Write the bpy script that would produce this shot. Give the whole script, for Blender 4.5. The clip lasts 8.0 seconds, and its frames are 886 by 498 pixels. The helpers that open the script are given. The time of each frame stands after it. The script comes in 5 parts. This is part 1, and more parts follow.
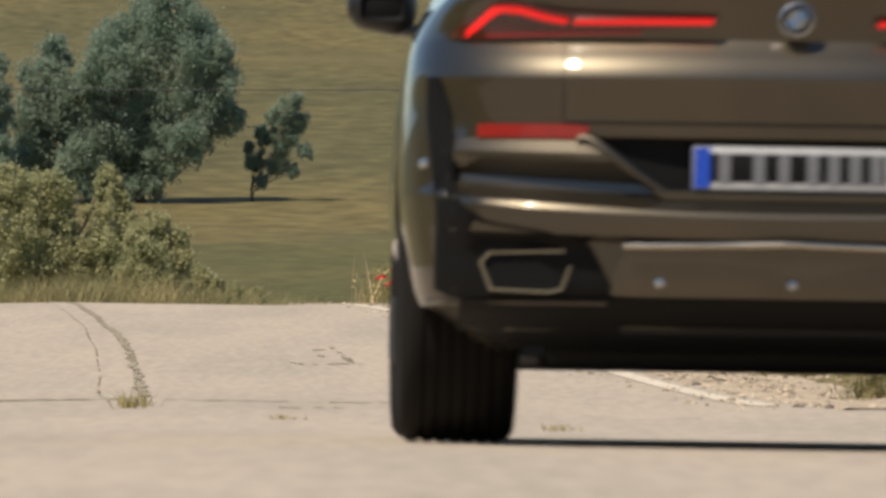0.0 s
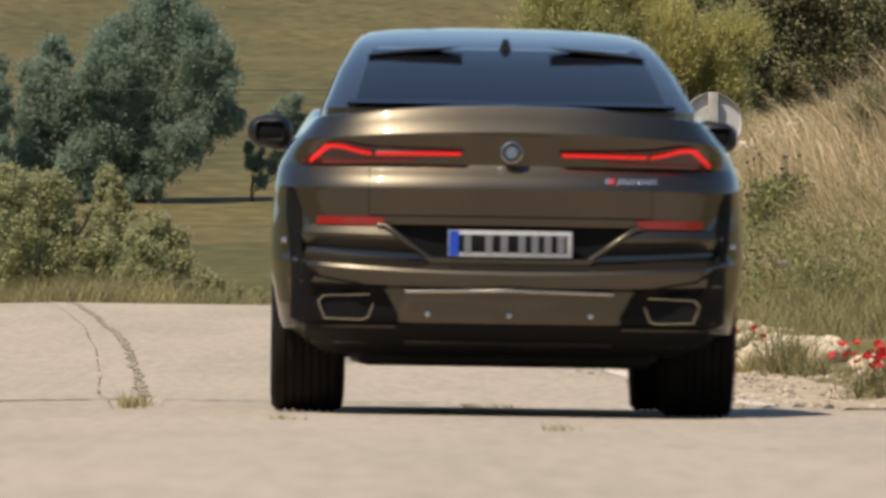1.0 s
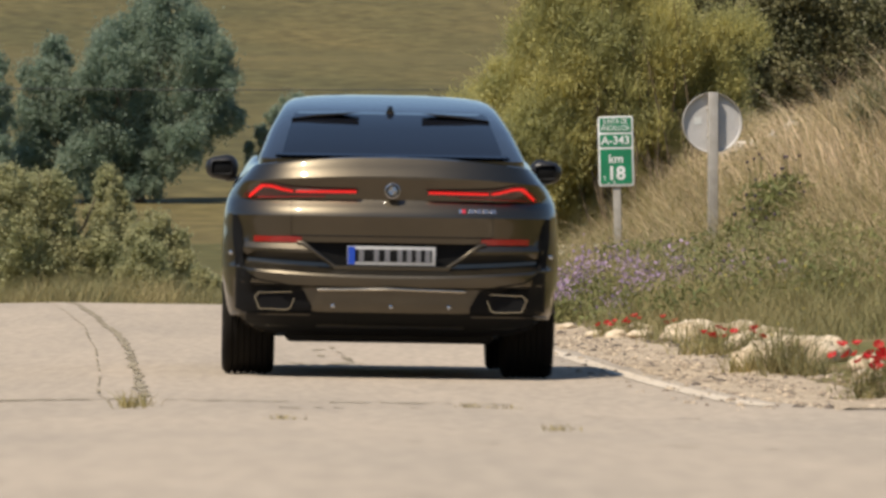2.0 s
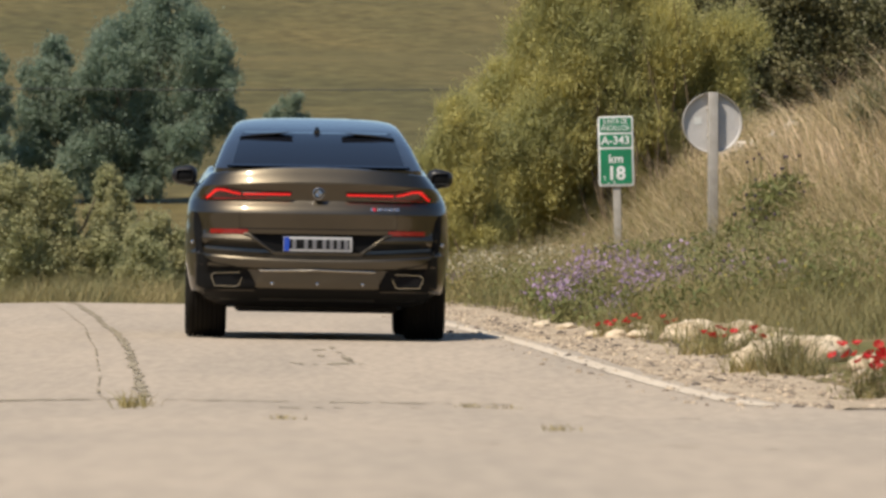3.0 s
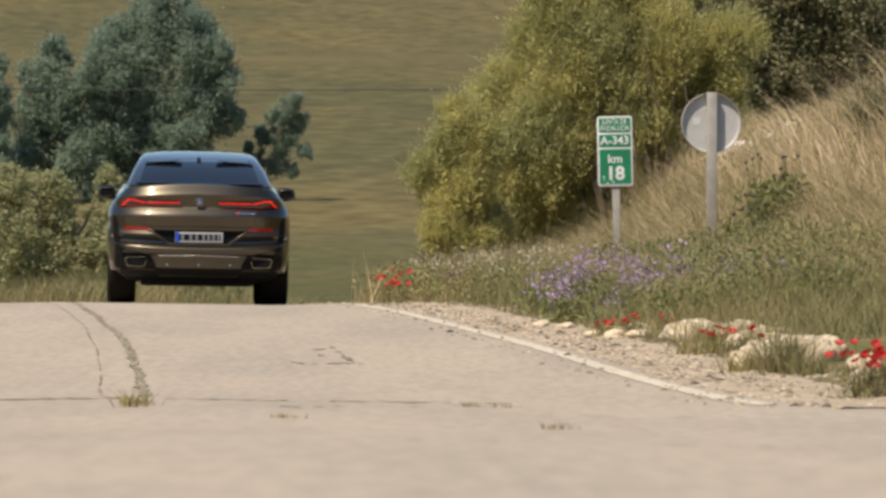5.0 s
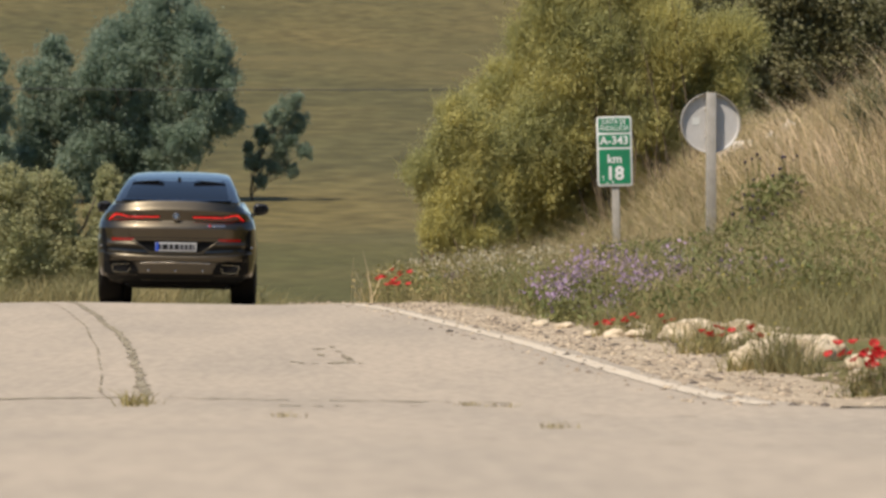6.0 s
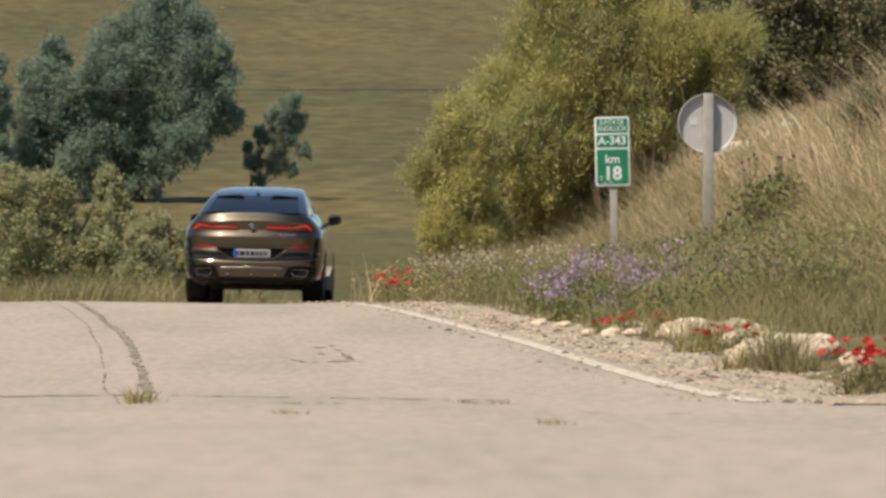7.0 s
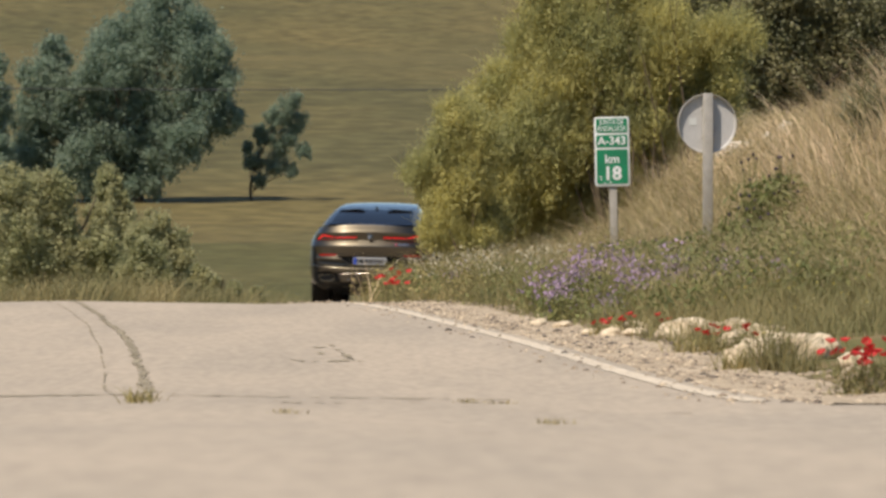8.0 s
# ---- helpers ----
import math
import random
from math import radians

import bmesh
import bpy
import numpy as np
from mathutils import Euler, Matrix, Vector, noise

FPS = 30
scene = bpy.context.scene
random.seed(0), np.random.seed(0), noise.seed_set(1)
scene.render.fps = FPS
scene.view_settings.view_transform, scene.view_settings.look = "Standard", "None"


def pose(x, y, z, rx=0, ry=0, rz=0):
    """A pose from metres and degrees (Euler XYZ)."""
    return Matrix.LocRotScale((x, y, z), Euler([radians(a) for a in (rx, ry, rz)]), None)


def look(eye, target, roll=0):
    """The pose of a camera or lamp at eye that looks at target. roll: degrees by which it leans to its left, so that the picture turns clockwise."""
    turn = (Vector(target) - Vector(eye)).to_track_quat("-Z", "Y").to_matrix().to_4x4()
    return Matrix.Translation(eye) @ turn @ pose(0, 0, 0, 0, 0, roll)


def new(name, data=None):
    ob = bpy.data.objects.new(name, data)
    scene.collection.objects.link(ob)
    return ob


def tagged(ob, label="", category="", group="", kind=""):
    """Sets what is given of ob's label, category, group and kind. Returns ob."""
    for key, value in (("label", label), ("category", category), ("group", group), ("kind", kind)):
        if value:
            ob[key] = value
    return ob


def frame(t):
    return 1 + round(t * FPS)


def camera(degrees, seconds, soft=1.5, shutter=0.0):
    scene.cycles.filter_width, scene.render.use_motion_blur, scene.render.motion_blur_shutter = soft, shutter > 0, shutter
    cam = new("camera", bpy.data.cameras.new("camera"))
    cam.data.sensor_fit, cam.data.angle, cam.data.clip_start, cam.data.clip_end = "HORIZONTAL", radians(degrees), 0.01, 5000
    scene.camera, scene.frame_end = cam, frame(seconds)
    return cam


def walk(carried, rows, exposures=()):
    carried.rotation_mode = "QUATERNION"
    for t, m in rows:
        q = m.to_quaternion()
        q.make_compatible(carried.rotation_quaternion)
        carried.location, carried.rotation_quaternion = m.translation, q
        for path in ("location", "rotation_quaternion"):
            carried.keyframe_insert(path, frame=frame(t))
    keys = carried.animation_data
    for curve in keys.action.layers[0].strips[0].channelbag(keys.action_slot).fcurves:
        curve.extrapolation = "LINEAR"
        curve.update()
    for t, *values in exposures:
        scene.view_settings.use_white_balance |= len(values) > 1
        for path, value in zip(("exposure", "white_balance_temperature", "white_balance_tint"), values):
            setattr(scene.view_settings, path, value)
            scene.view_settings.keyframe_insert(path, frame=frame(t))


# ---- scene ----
# The road's course and height, from the camera's stand forward (y): a gentle sag, a crest, then a right-hand bend.
CAM_Z = 0.38
Y_AXIS = np.arange(0.0, 300.0, 1.0)


def smooth_table(table, sigma):
    d, v = zip(*table)
    raw = np.interp(np.arange(-30.0, 330.0, 1.0), d, v)
    k = np.exp(-0.5 * (np.arange(-20, 21) / sigma) ** 2)
    return np.convolve(raw, k / k.sum(), "same")[30:330]


LANE = smooth_table([(-30, 2.6), (26.4, .95), (31.5, .69), (36.6, .495), (43.4, .285), (51.9, 0), (55.3, -.11), (73.9, -.78), (85.8, -1.32),
                     (94.3, -1.72), (102.8, -2.19), (116, -2.92), (124.8, -3.36), (129, -3.43), (136.7, -3.26), (145.2, -2.79), (153.7, -2.1),
                     (162.2, -1.22), (172, .05), (190, 3.0), (230, 12.5), (330, 45)], 3.0)
RISE = smooth_table([(-30, -.33), (0, -.36), (10, -.38), (18, -.43), (27, -.53), (35, -.645), (44, -.72), (52, -.782), (60, -.778), (75, -.706),
                     (87, -.660), (95, -.615), (104, -.580), (110, -.596), (115, -.632), (126, -.697), (138, -.765), (150, -.83), (163, -.945), (180, -1.2),
                     (220, -2.1), (330, -4.0)], 2.5)


def lane_x(y):
    return float(np.interp(y, Y_AXIS, LANE))


def line_x(y):
    """The white edge line."""
    return lane_x(y) + 1.45 - 0.25 * max(0.0, min(1.0, (48 - y) / 10))


def road_z(x, y):
    """Crowned: it falls away to both sides of the centre joint."""
    a = x - lane_x(y)
    return CAM_Z + float(np.interp(y, Y_AXIS, RISE)) - 0.016 * (min(a, .9) if a > -1.5 else -3.0 - a) + 0.03 * max(0.0, min(a, 1.6) - .9)


FIELD = [(150, -2.6), (230, -2.7), (300, -2.3), (340, -1.6), (420, -.1), (460, .75), (500, 2.25), (540, 4.2), (600, 7.0), (700, 11.6), (900, 21.0), (1100, 30.0), (1300, 37.0),
         (1700, 44.0), (2200, 46.0), (4500, 30.0)]


def step(a, b, v):
    t = max(0.0, min(1.0, (v - a) / (b - a)))
    return t * t * (3 - 2 * t)


def bank(u):
    """Height of the roadside bank, u metres beyond the edge line."""
    return float(np.interp(u, [0, .3, .75, 1.5, 2.7, 3.4, 3.9, 4.3, 4.9, 5.6, 7, 12], [0, -.03, -.03, .04, .18, .36, .62, .95, 1.5, 1.92, 2.2, 2.5]))


def ground_z(x, y):
    far = CAM_Z + float(np.interp(y, [p[0] for p in FIELD], [p[1] for p in FIELD])) + 0.006 * y * (noise.noise((x * .004, y * .004, 3.1)))* step(500, 900, y)
    if y > 290:
        return far
    yy = max(0.0, y)
    u = x - line_x(yy) - max(0.0, 46 - yy) * 0.3
    near = road_z(max(-8.0 + lane_x(yy), min(12.0 + lane_x(yy), x)), yy)
    fade = 1 - step(150, 185, yy)
    near += bank(u) * fade * step(30, 60, yy)
    left = lane_x(yy) - 4.9 - x
    if left > 0:
        near -= min(0.5, 0.12 * left)
    if u > 0.8:
        near += 0.09 * noise.noise((x * .9, y * .5, 0)) * min(1, u - 0.8) + 0.03 * noise.noise((x * 3, y * 3, 5)) * min(1, u - 0.8)
    k = step(172, 240, yy)
    return near * (1 - k) + far * k


# Camera: a long lens low beside the road.
cam = camera(5.0, 8.0, soft=2.9, shutter=0.5)
cam.data.dof.use_dof = True
cam.data.dof.focus_distance = 92.0
cam.data.dof.aperture_fstop = 18.0
BACK = [(0.0, 0.0), (3.5, 0.0), (4.5, .22), (6.0, .45), (6.5, .95), (7.0, 1.15), (7.5, 1.2), (8.0, 1.25)]
walk(cam, [(t, look((0, -b, CAM_Z), (0.0146 * b, 100 - b, CAM_Z - 0.006 * b))) for t, b in BACK])

# Light: a high sun from behind the camera's left shoulder, clear sky.
SUN = Vector((-0.42, -0.50, 1.0)).normalized()
sun = new("sun", bpy.data.lights.new("sun", "SUN"))
sun.data.energy, sun.data.angle, sun.data.color = 4.85, radians(0.53), (1.0, 0.90, 0.775)
sun.matrix_world = look(SUN * 50, (0, 0, 0))
world = bpy.data.worlds.new("sky")
scene.world = world
world.use_nodes = True
sky = world.node_tree.nodes.new("ShaderNodeTexSky")
sky.sky_type, sky.sun_disc = "NISHITA", False
sky.sun_elevation = math.asin(SUN.z)
sky.sun_rotation = math.atan2(SUN.x, SUN.y)
sky.air_density, sky.dust_density, sky.ozone_density = 1.0, 0.1, 2.0
background = world.node_tree.nodes["Background"]
background.inputs["Strength"].default_value = 0.10
world.node_tree.links.new(sky.outputs[0], background.inputs["Color"])
scene.view_settings.exposure = 0.13


# ---- materials ----
def material(name, base, rough=0.8, metal=0.0, other=None, scale=5.0, mix=(0.4, 0.6), fine=60.0, fine_amount=0.15, bump=0.0, bump_scale=None,
             island=0.0, coat=0.0, stretch=(1, 1, 1), piece=0.0, translucent=0.0, emit=0.0, distance=0.01):
    """Two colours mixed by a broad noise, a fine grain over them, and relief from the grain."""
    m = bpy.data.materials.new(name)
    m.use_nodes = True
    nt = m.node_tree
    n, l = nt.nodes, nt.links
    b = n["Principled BSDF"]
    b.inputs["Roughness"].default_value, b.inputs["Metallic"].default_value = rough, metal
    b.inputs["Coat Weight"].default_value, b.inputs["Coat Roughness"].default_value = coat, 0.03
    where = n.new("ShaderNodeTexCoord")
    mapping = n.new("ShaderNodeMapping")
    mapping.inputs["Scale"].default_value = stretch
    l.new(where.outputs["Object"], mapping.inputs["Vector"])
    broad = n.new("ShaderNodeTexNoise")
    broad.inputs["Scale"].default_value, broad.inputs["Detail"].default_value = scale, 6
    l.new(mapping.outputs[0], broad.inputs["Vector"])
    ramp = n.new("ShaderNodeMapRange")
    ramp.inputs["From Min"].default_value, ramp.inputs["From Max"].default_value = mix
    l.new(broad.outputs["Fac"], ramp.inputs["Value"])
    two = n.new("ShaderNodeMix")
    two.data_type = "RGBA"
    two.inputs["A"].default_value, two.inputs["B"].default_value = (*base, 1), (*(other or base), 1)
    l.new(ramp.outputs[0], two.inputs["Factor"])
    grain = n.new("ShaderNodeTexNoise")
    grain.inputs["Scale"].default_value, grain.inputs["Detail"].default_value = fine, 4
    l.new(mapping.outputs[0], grain.inputs["Vector"])
    light = n.new("ShaderNodeMapRange")
    light.inputs["From Min"].default_value, light.inputs["From Max"].default_value = 0.25, 0.75
    light.inputs["To Min"].default_value, light.inputs["To Max"].default_value = 1 - fine_amount, 1 + fine_amount
    l.new(grain.outputs["Fac"], light.inputs["Value"])
    hsv = n.new("ShaderNodeHueSaturation")
    l.new(two.outputs["Result"], hsv.inputs["Color"])
    value = light.outputs[0]
    if island or piece:
        source = n.new("ShaderNodeNewGeometry").outputs["Random Per Island"] if island else n.new("ShaderNodeObjectInfo").outputs["Random"]
        vary = n.new("ShaderNodeMapRange")
        vary.inputs["To Min"].default_value, vary.inputs["To Max"].default_value = 1 - (island or piece), 1 + (island or piece)
        l.new(source, vary.inputs["Value"])
        times = n.new("ShaderNodeMath")
        times.operation = "MULTIPLY"
        l.new(value, times.inputs[0])
        l.new(vary.outputs[0], times.inputs[1])
        value = times.outputs[0]
    l.new(value, hsv.inputs["Value"])
    l.new(hsv.outputs[0], b.inputs["Base Color"])
    if bump:
        bp = n.new("ShaderNodeBump")
        bp.inputs["Strength"].default_value, bp.inputs["Distance"].default_value = bump, distance
        l.new(grain.outputs["Fac"], bp.inputs["Height"])
        l.new(bp.outputs[0], b.inputs["Normal"])
    if emit:
        b.inputs["Emission Color"].default_value, b.inputs["Emission Strength"].default_value = (*base, 1), emit
    if translucent:
        thin = n.new("ShaderNodeBsdfTranslucent")
        both = n.new("ShaderNodeMixShader")
        both.inputs[0].default_value = translucent
        l.new(hsv.outputs[0], thin.inputs["Color"])
        l.new(b.outputs[0], both.inputs[1])
        l.new(thin.outputs[0], both.inputs[2])
        l.new(both.outputs[0], n["Material Output"].inputs["Surface"])
    return m


ASPHALT = material("old_asphalt", (.415, .338, .248), .92, other=(.350, .290, .216), scale=.9, mix=(.36, .66), fine=16, fine_amount=.16, bump=.12, distance=.004, stretch=(1, .09, 1))
GRAVEL_BED = material("gravel_bed", (.46, .365, .25), .95, other=(.36, .28, .185), scale=1.5, fine=50, fine_amount=.35, bump=.8)
GRAVEL = material("gravel", (.48, .385, .27), .9, other=(.20, .155, .11), scale=9, fine=90, island=.5)
LINE = material("worn_white_line", (.64, .54, .40), .7, other=(.50, .41, .29), scale=3.5, mix=(.42, .72), fine=30, fine_amount=.2)
CRACK = material("crack_filling", (.245, .20, .125), .95, other=(.33, .275, .18), scale=4, fine=30)
FIELD_GRASS = material("ripening_field", (.136, .108, .042), .95, other=(.099, .087, .036), scale=.07, mix=(.36, .64), fine=1.0, fine_amount=.42, stretch=(.6, .25, 1), bump=.25, distance=.3)
MEADOW = material("green_meadow", (.088, .082, .030), .95, other=(.110, .095, .036), scale=.1, mix=(.36, .64), fine=1.5, fine_amount=.35, stretch=(.6, .25, 1), bump=.25, distance=.2)
VERGE_SOIL = material("verge_soil", (.20, .15, .075), .95, other=(.13, .12, .045), scale=.8, fine=14, fine_amount=.3, bump=.6)
# far leaves: the pale bluish tint of distant haze is mixed into the green
LEAF_FAR = material("hazed_poplar_leaves", (.245, .315, .225), .6, other=(.31, .375, .27), scale=.5, fine=4, island=.12, translucent=.6)
LEAF_OLIVE = material("grey_green_leaves", (.36, .365, .18), .65, other=(.46, .435, .225), scale=1.2, fine=8, island=.2, translucent=.5)
LEAF_BROOM = material("broom_twigs", (.56, .51, .195), .65, other=(.43, .42, .18), scale=1.1, mix=(.42, .58), fine=8, island=.25, translucent=.55)
LEAF_OAK = material("oak_leaves", (.115, .118, .05), .5, other=(.24, .22, .10), scale=1.8, fine=8, island=.35, translucent=.2)
BARK = material("bark", (.10, .075, .05), .9, other=(.06, .045, .03), scale=3, fine=30, bump=.6)
DEAD_TWIG = material("dead_twigs", (.13, .095, .055), .9, scale=3, fine=30, island=.3)
GRASS_GREEN = material("green_grass", (.22, .205, .062), .7, other=(.41, .315, .14), scale=.8, mix=(.38, .62), fine=6, island=.45, translucent=.3)
GRASS_MIXED = material("rank_grass", (.19, .185, .075), .7, other=(.34, .275, .12), scale=.8, mix=(.38, .62), fine=6, island=.3, translucent=.3)
GRASS_DRY = material("dry_grass", (.74, .565, .36), .8, other=(.40, .31, .145), scale=1.3, mix=(.43, .60), fine=5, island=.4, translucent=.25)
WEED = material("weed_leaves", (.135, .165, .048), .65, other=(.29, .265, .095), scale=.9, mix=(.38, .62), fine=9, island=.3, translucent=.25)
PURPLE = material("purple_petals", (.50, .35, .47), .7, other=(.38, .27, .42), scale=6, island=.3, translucent=.3)
RED = material("poppy_petals", (.60, .022, .022), .6, other=(.48, .014, .02), scale=8, island=.25, translucent=.35)
YELLOW = material("yellow_petals", (.62, .50, .10), .7, scale=8, island=.2, translucent=.3)
DARK_STONE = material("dark_stone", (.13, .10, .08), .9, other=(.08, .065, .05), scale=9, fine=90, island=.4)
SEED = material("seed_fluff", (.62, .56, .42), .9, other=(.50, .44, .30), scale=8, island=.2, translucent=.3)
ROCK = material("pale_limestone", (.68, .56, .39), .9, other=(.52, .41, .27), scale=4, fine=25, fine_amount=.2, bump=.8, distance=.03)
PALE_STONE = material("white_stone", (.72, .66, .55), .9, other=(.55, .47, .36), scale=4, fine=25, bump=.5)
GALVANISED = material("galvanised_steel", (.43, .395, .34), .5, .1, other=(.36, .33, .28), scale=7, fine=60, fine_amount=.08)
SIGN_BACK = material("sign_back", (.62, .595, .56), .58, .35, other=(.56, .54, .505), scale=3, fine=30, fine_amount=.06)
SIGN_GREEN = material("sign_green", (.005, .20, .085), .45, other=(.01, .17, .075), scale=6, fine=30, fine_amount=.05)
SIGN_WHITE = material("sign_white", (.72, .72, .70), .45, other=(.62, .62, .58), scale=5, fine=30, fine_amount=.05)
WIRE = material("cable", (.04, .04, .04), .6)
PAINT = material("bronze_paint", (.080, .067, .046), .39, .92, other=(.070, .059, .041), scale=2, fine=900, fine_amount=.10, coat=1.0)
BLACK = material("black_plastic", (.007, .007, .007), .6, fine=200, fine_amount=.1)
GLOSS_BLACK = material("gloss_black", (.008, .008, .009), .12, coat=.5)
SATIN_BLACK = material("satin_black", (.010, .010, .011), .42, fine=200, fine_amount=.1)
DARK_GLASS = material("tinted_glass", (.008, .009, .012), .04)
RUBBER = material("tyre_rubber", (.010, .009, .008), .85, other=(.016, .014, .011), scale=6, fine=80, bump=.2)
CHROME = material("satin_chrome", (.50, .45, .36), .24, 1.0)
RIM = material("dark_alloy", (.16, .16, .165), .3, .9)
LAMP_RED = material("lit_red_bar", (.55, .008, .008), .3, emit=1.1)
LENS_RED = material("red_lens", (.055, .002, .003), .08, coat=.8)
REFLECTOR = material("red_reflector", (.26, .008, .008), .18, coat=.6)
PLATE_WHITE = material("plate_white", (.42, .42, .41), .4)
PLATE_BLUE = material("plate_blue", (.01, .06, .42), .4)
PLATE_BAR = material("plate_bar", (.15, .15, .16), .5)
BADGE_BLUE = material("badge_blue", (.10, .16, .26), .35, coat=.3)
BADGE_SILVER = material("badge_silver", (.45, .45, .46), .25, .9)
BADGE_RED = material("badge_red", (.5, .03, .05), .3)

DARK_GLASS.node_tree.nodes["Principled BSDF"].inputs["Specular IOR Level"].default_value = 0.22
for dull in (BLACK, RUBBER, FIELD_GRASS, MEADOW, VERGE_SOIL):
    dull.node_tree.nodes["Principled BSDF"].inputs["Specular IOR Level"].default_value = 0.12


# ---- mesh helpers ----
def mesh_from(name, verts, faces, mat, smooth=False):
    me = bpy.data.meshes.new(name)
    me.from_pydata([tuple(v) for v in verts], [], [tuple(f) for f in faces])
    me.materials.append(mat)
    if smooth:
        me.shade_smooth()
    me.update()
    return me


def thing(name, loc=(0, 0, 0), label="", category="", group="", kind="", turn=0):
    ob = new(name)
    ob.empty_display_size = 0.1
    ob.matrix_basis = pose(*loc, 0, 0, turn)
    return tagged(ob, label, category, group, kind)


def part(name, data, mat, parent, label="", m=None):
    """One mesh object under a thing or a part; data is a bmesh or a mesh."""
    if isinstance(data, bmesh.types.BMesh):
        me = bpy.data.meshes.new(name)
        data.to_mesh(me)
        data.free()
        me.materials.append(mat)
    else:
        me = data
    ob = new(name, me)
    ob.parent = parent
    if m is not None:
        ob.matrix_basis = m
    if label:
        ob["label"] = label
    return ob


def smooth_by_angle(bm, degrees=35):
    for f in bm.faces:
        f.smooth = True
    for e in bm.edges:
        e.smooth = e.is_boundary or (len(e.link_faces) == 2 and e.calc_face_angle(0) < radians(degrees))


def box(sx, sy, sz, bevel=0.0, at=(0, 0, 0), segments=2):
    bm = bmesh.new()
    bmesh.ops.create_cube(bm, size=1)
    bmesh.ops.scale(bm, vec=(sx, sy, sz), verts=bm.verts)
    if bevel:
        bmesh.ops.bevel(bm, geom=list(bm.edges), offset=bevel, segments=segments, affect="EDGES", profile=0.5)
    bmesh.ops.translate(bm, vec=at, verts=bm.verts)
    smooth_by_angle(bm, 50)
    return bm


def prism(outline, depth, bevel=0.0, at=(0, 0, 0)):
    """An upright plate: outline in x, z; depth along y, from 0 forward."""
    bm = bmesh.new()
    vs = [bm.verts.new((x, 0, z)) for x, z in outline]
    f = bm.faces.new(vs)
    f.normal_update()
    ext = bmesh.ops.extrude_face_region(bm, geom=[f])
    bmesh.ops.translate(bm, vec=(0, depth, 0), verts=[v for v in ext["geom"] if isinstance(v, bmesh.types.BMVert)])
    bmesh.ops.recalc_face_normals(bm, faces=bm.faces)
    if bevel:
        bmesh.ops.bevel(bm, geom=list(bm.edges), offset=bevel, segments=2, affect="EDGES", profile=0.5)
    bmesh.ops.translate(bm, vec=at, verts=bm.verts)
    smooth_by_angle(bm, 40)
    return bm


def lathe(profile, segments=40, axis="X"):
    """Turns (radius, along) points about an axis."""
    bm = bmesh.new()
    rings = []
    for r, a in profile:
        ring = []
        for i in range(segments):
            c, s = math.cos(2 * math.pi * i / segments) * r, math.sin(2 * math.pi * i / segments) * r
            ring.append(bm.verts.new((a, c, s) if axis == "X" else (c, a, s) if axis == "Y" else (c, s, a)))
        rings.append(ring)
    for a, b in zip(rings, rings[1:]):
        for i in range(segments):
            j = (i + 1) % segments
            bm.faces.new((a[i], a[j], b[j], b[i]))
    bmesh.ops.recalc_face_normals(bm, faces=bm.faces)
    smooth_by_angle(bm, 35)
    return bm


def tube(points, radii, sides=7):
    """A tapered limb through points: vertices and faces."""
    verts, faces = [], []
    for k, (p, r) in enumerate(zip(points, radii)):
        p = Vector(p)
        d = (Vector(points[min(k + 1, len(points) - 1)]) - Vector(points[max(k - 1, 0)])).normalized()
        a = d.orthogonal().normalized()
        b = d.cross(a)
        for i in range(sides):
            w = 2 * math.pi * i / sides
            verts.append(p + (a * math.cos(w) + b * math.sin(w)) * r)
    for k in range(len(points) - 1):
        for i in range(sides):
            j = (i + 1) % sides
            faces.append((k * sides + i, k * sides + j, (k + 1) * sides + j, (k + 1) * sides + i))
    return verts, faces


def merge(pieces):
    verts, faces = [], []
    for v, f in pieces:
        n = len(verts)
        verts += list(v)
        faces += [tuple(i + n for i in q) for q in f]
    return verts, faces


def leaves(centres, length, width, rng, up=0.0, spread=0.4):
    """Small folded leaves, one at each centre, turned at random."""
    n = len(centres)
    d = rng.normal(size=(n, 3))
    d[:, 2] += up
    d /= np.linalg.norm(d, axis=1)[:, None]
    s = np.cross(d, rng.normal(size=(n, 3)))
    s /= np.linalg.norm(s, axis=1)[:, None]
    nrm = np.cross(d, s)
    k = rng.uniform(1 - spread, 1 + spread, (n, 1))
    L, W = length * k, width * k
    v = np.stack([centres - d * L / 2, centres + s * W / 2 + nrm * W * .2, centres + d * L / 2, centres - s * W / 2 + nrm * W * .2], 1).reshape(-1, 3)
    i = np.arange(n)[:, None] * 4
    f = np.concatenate([i + [0, 1, 2], i + [0, 2, 3]])
    return v, f


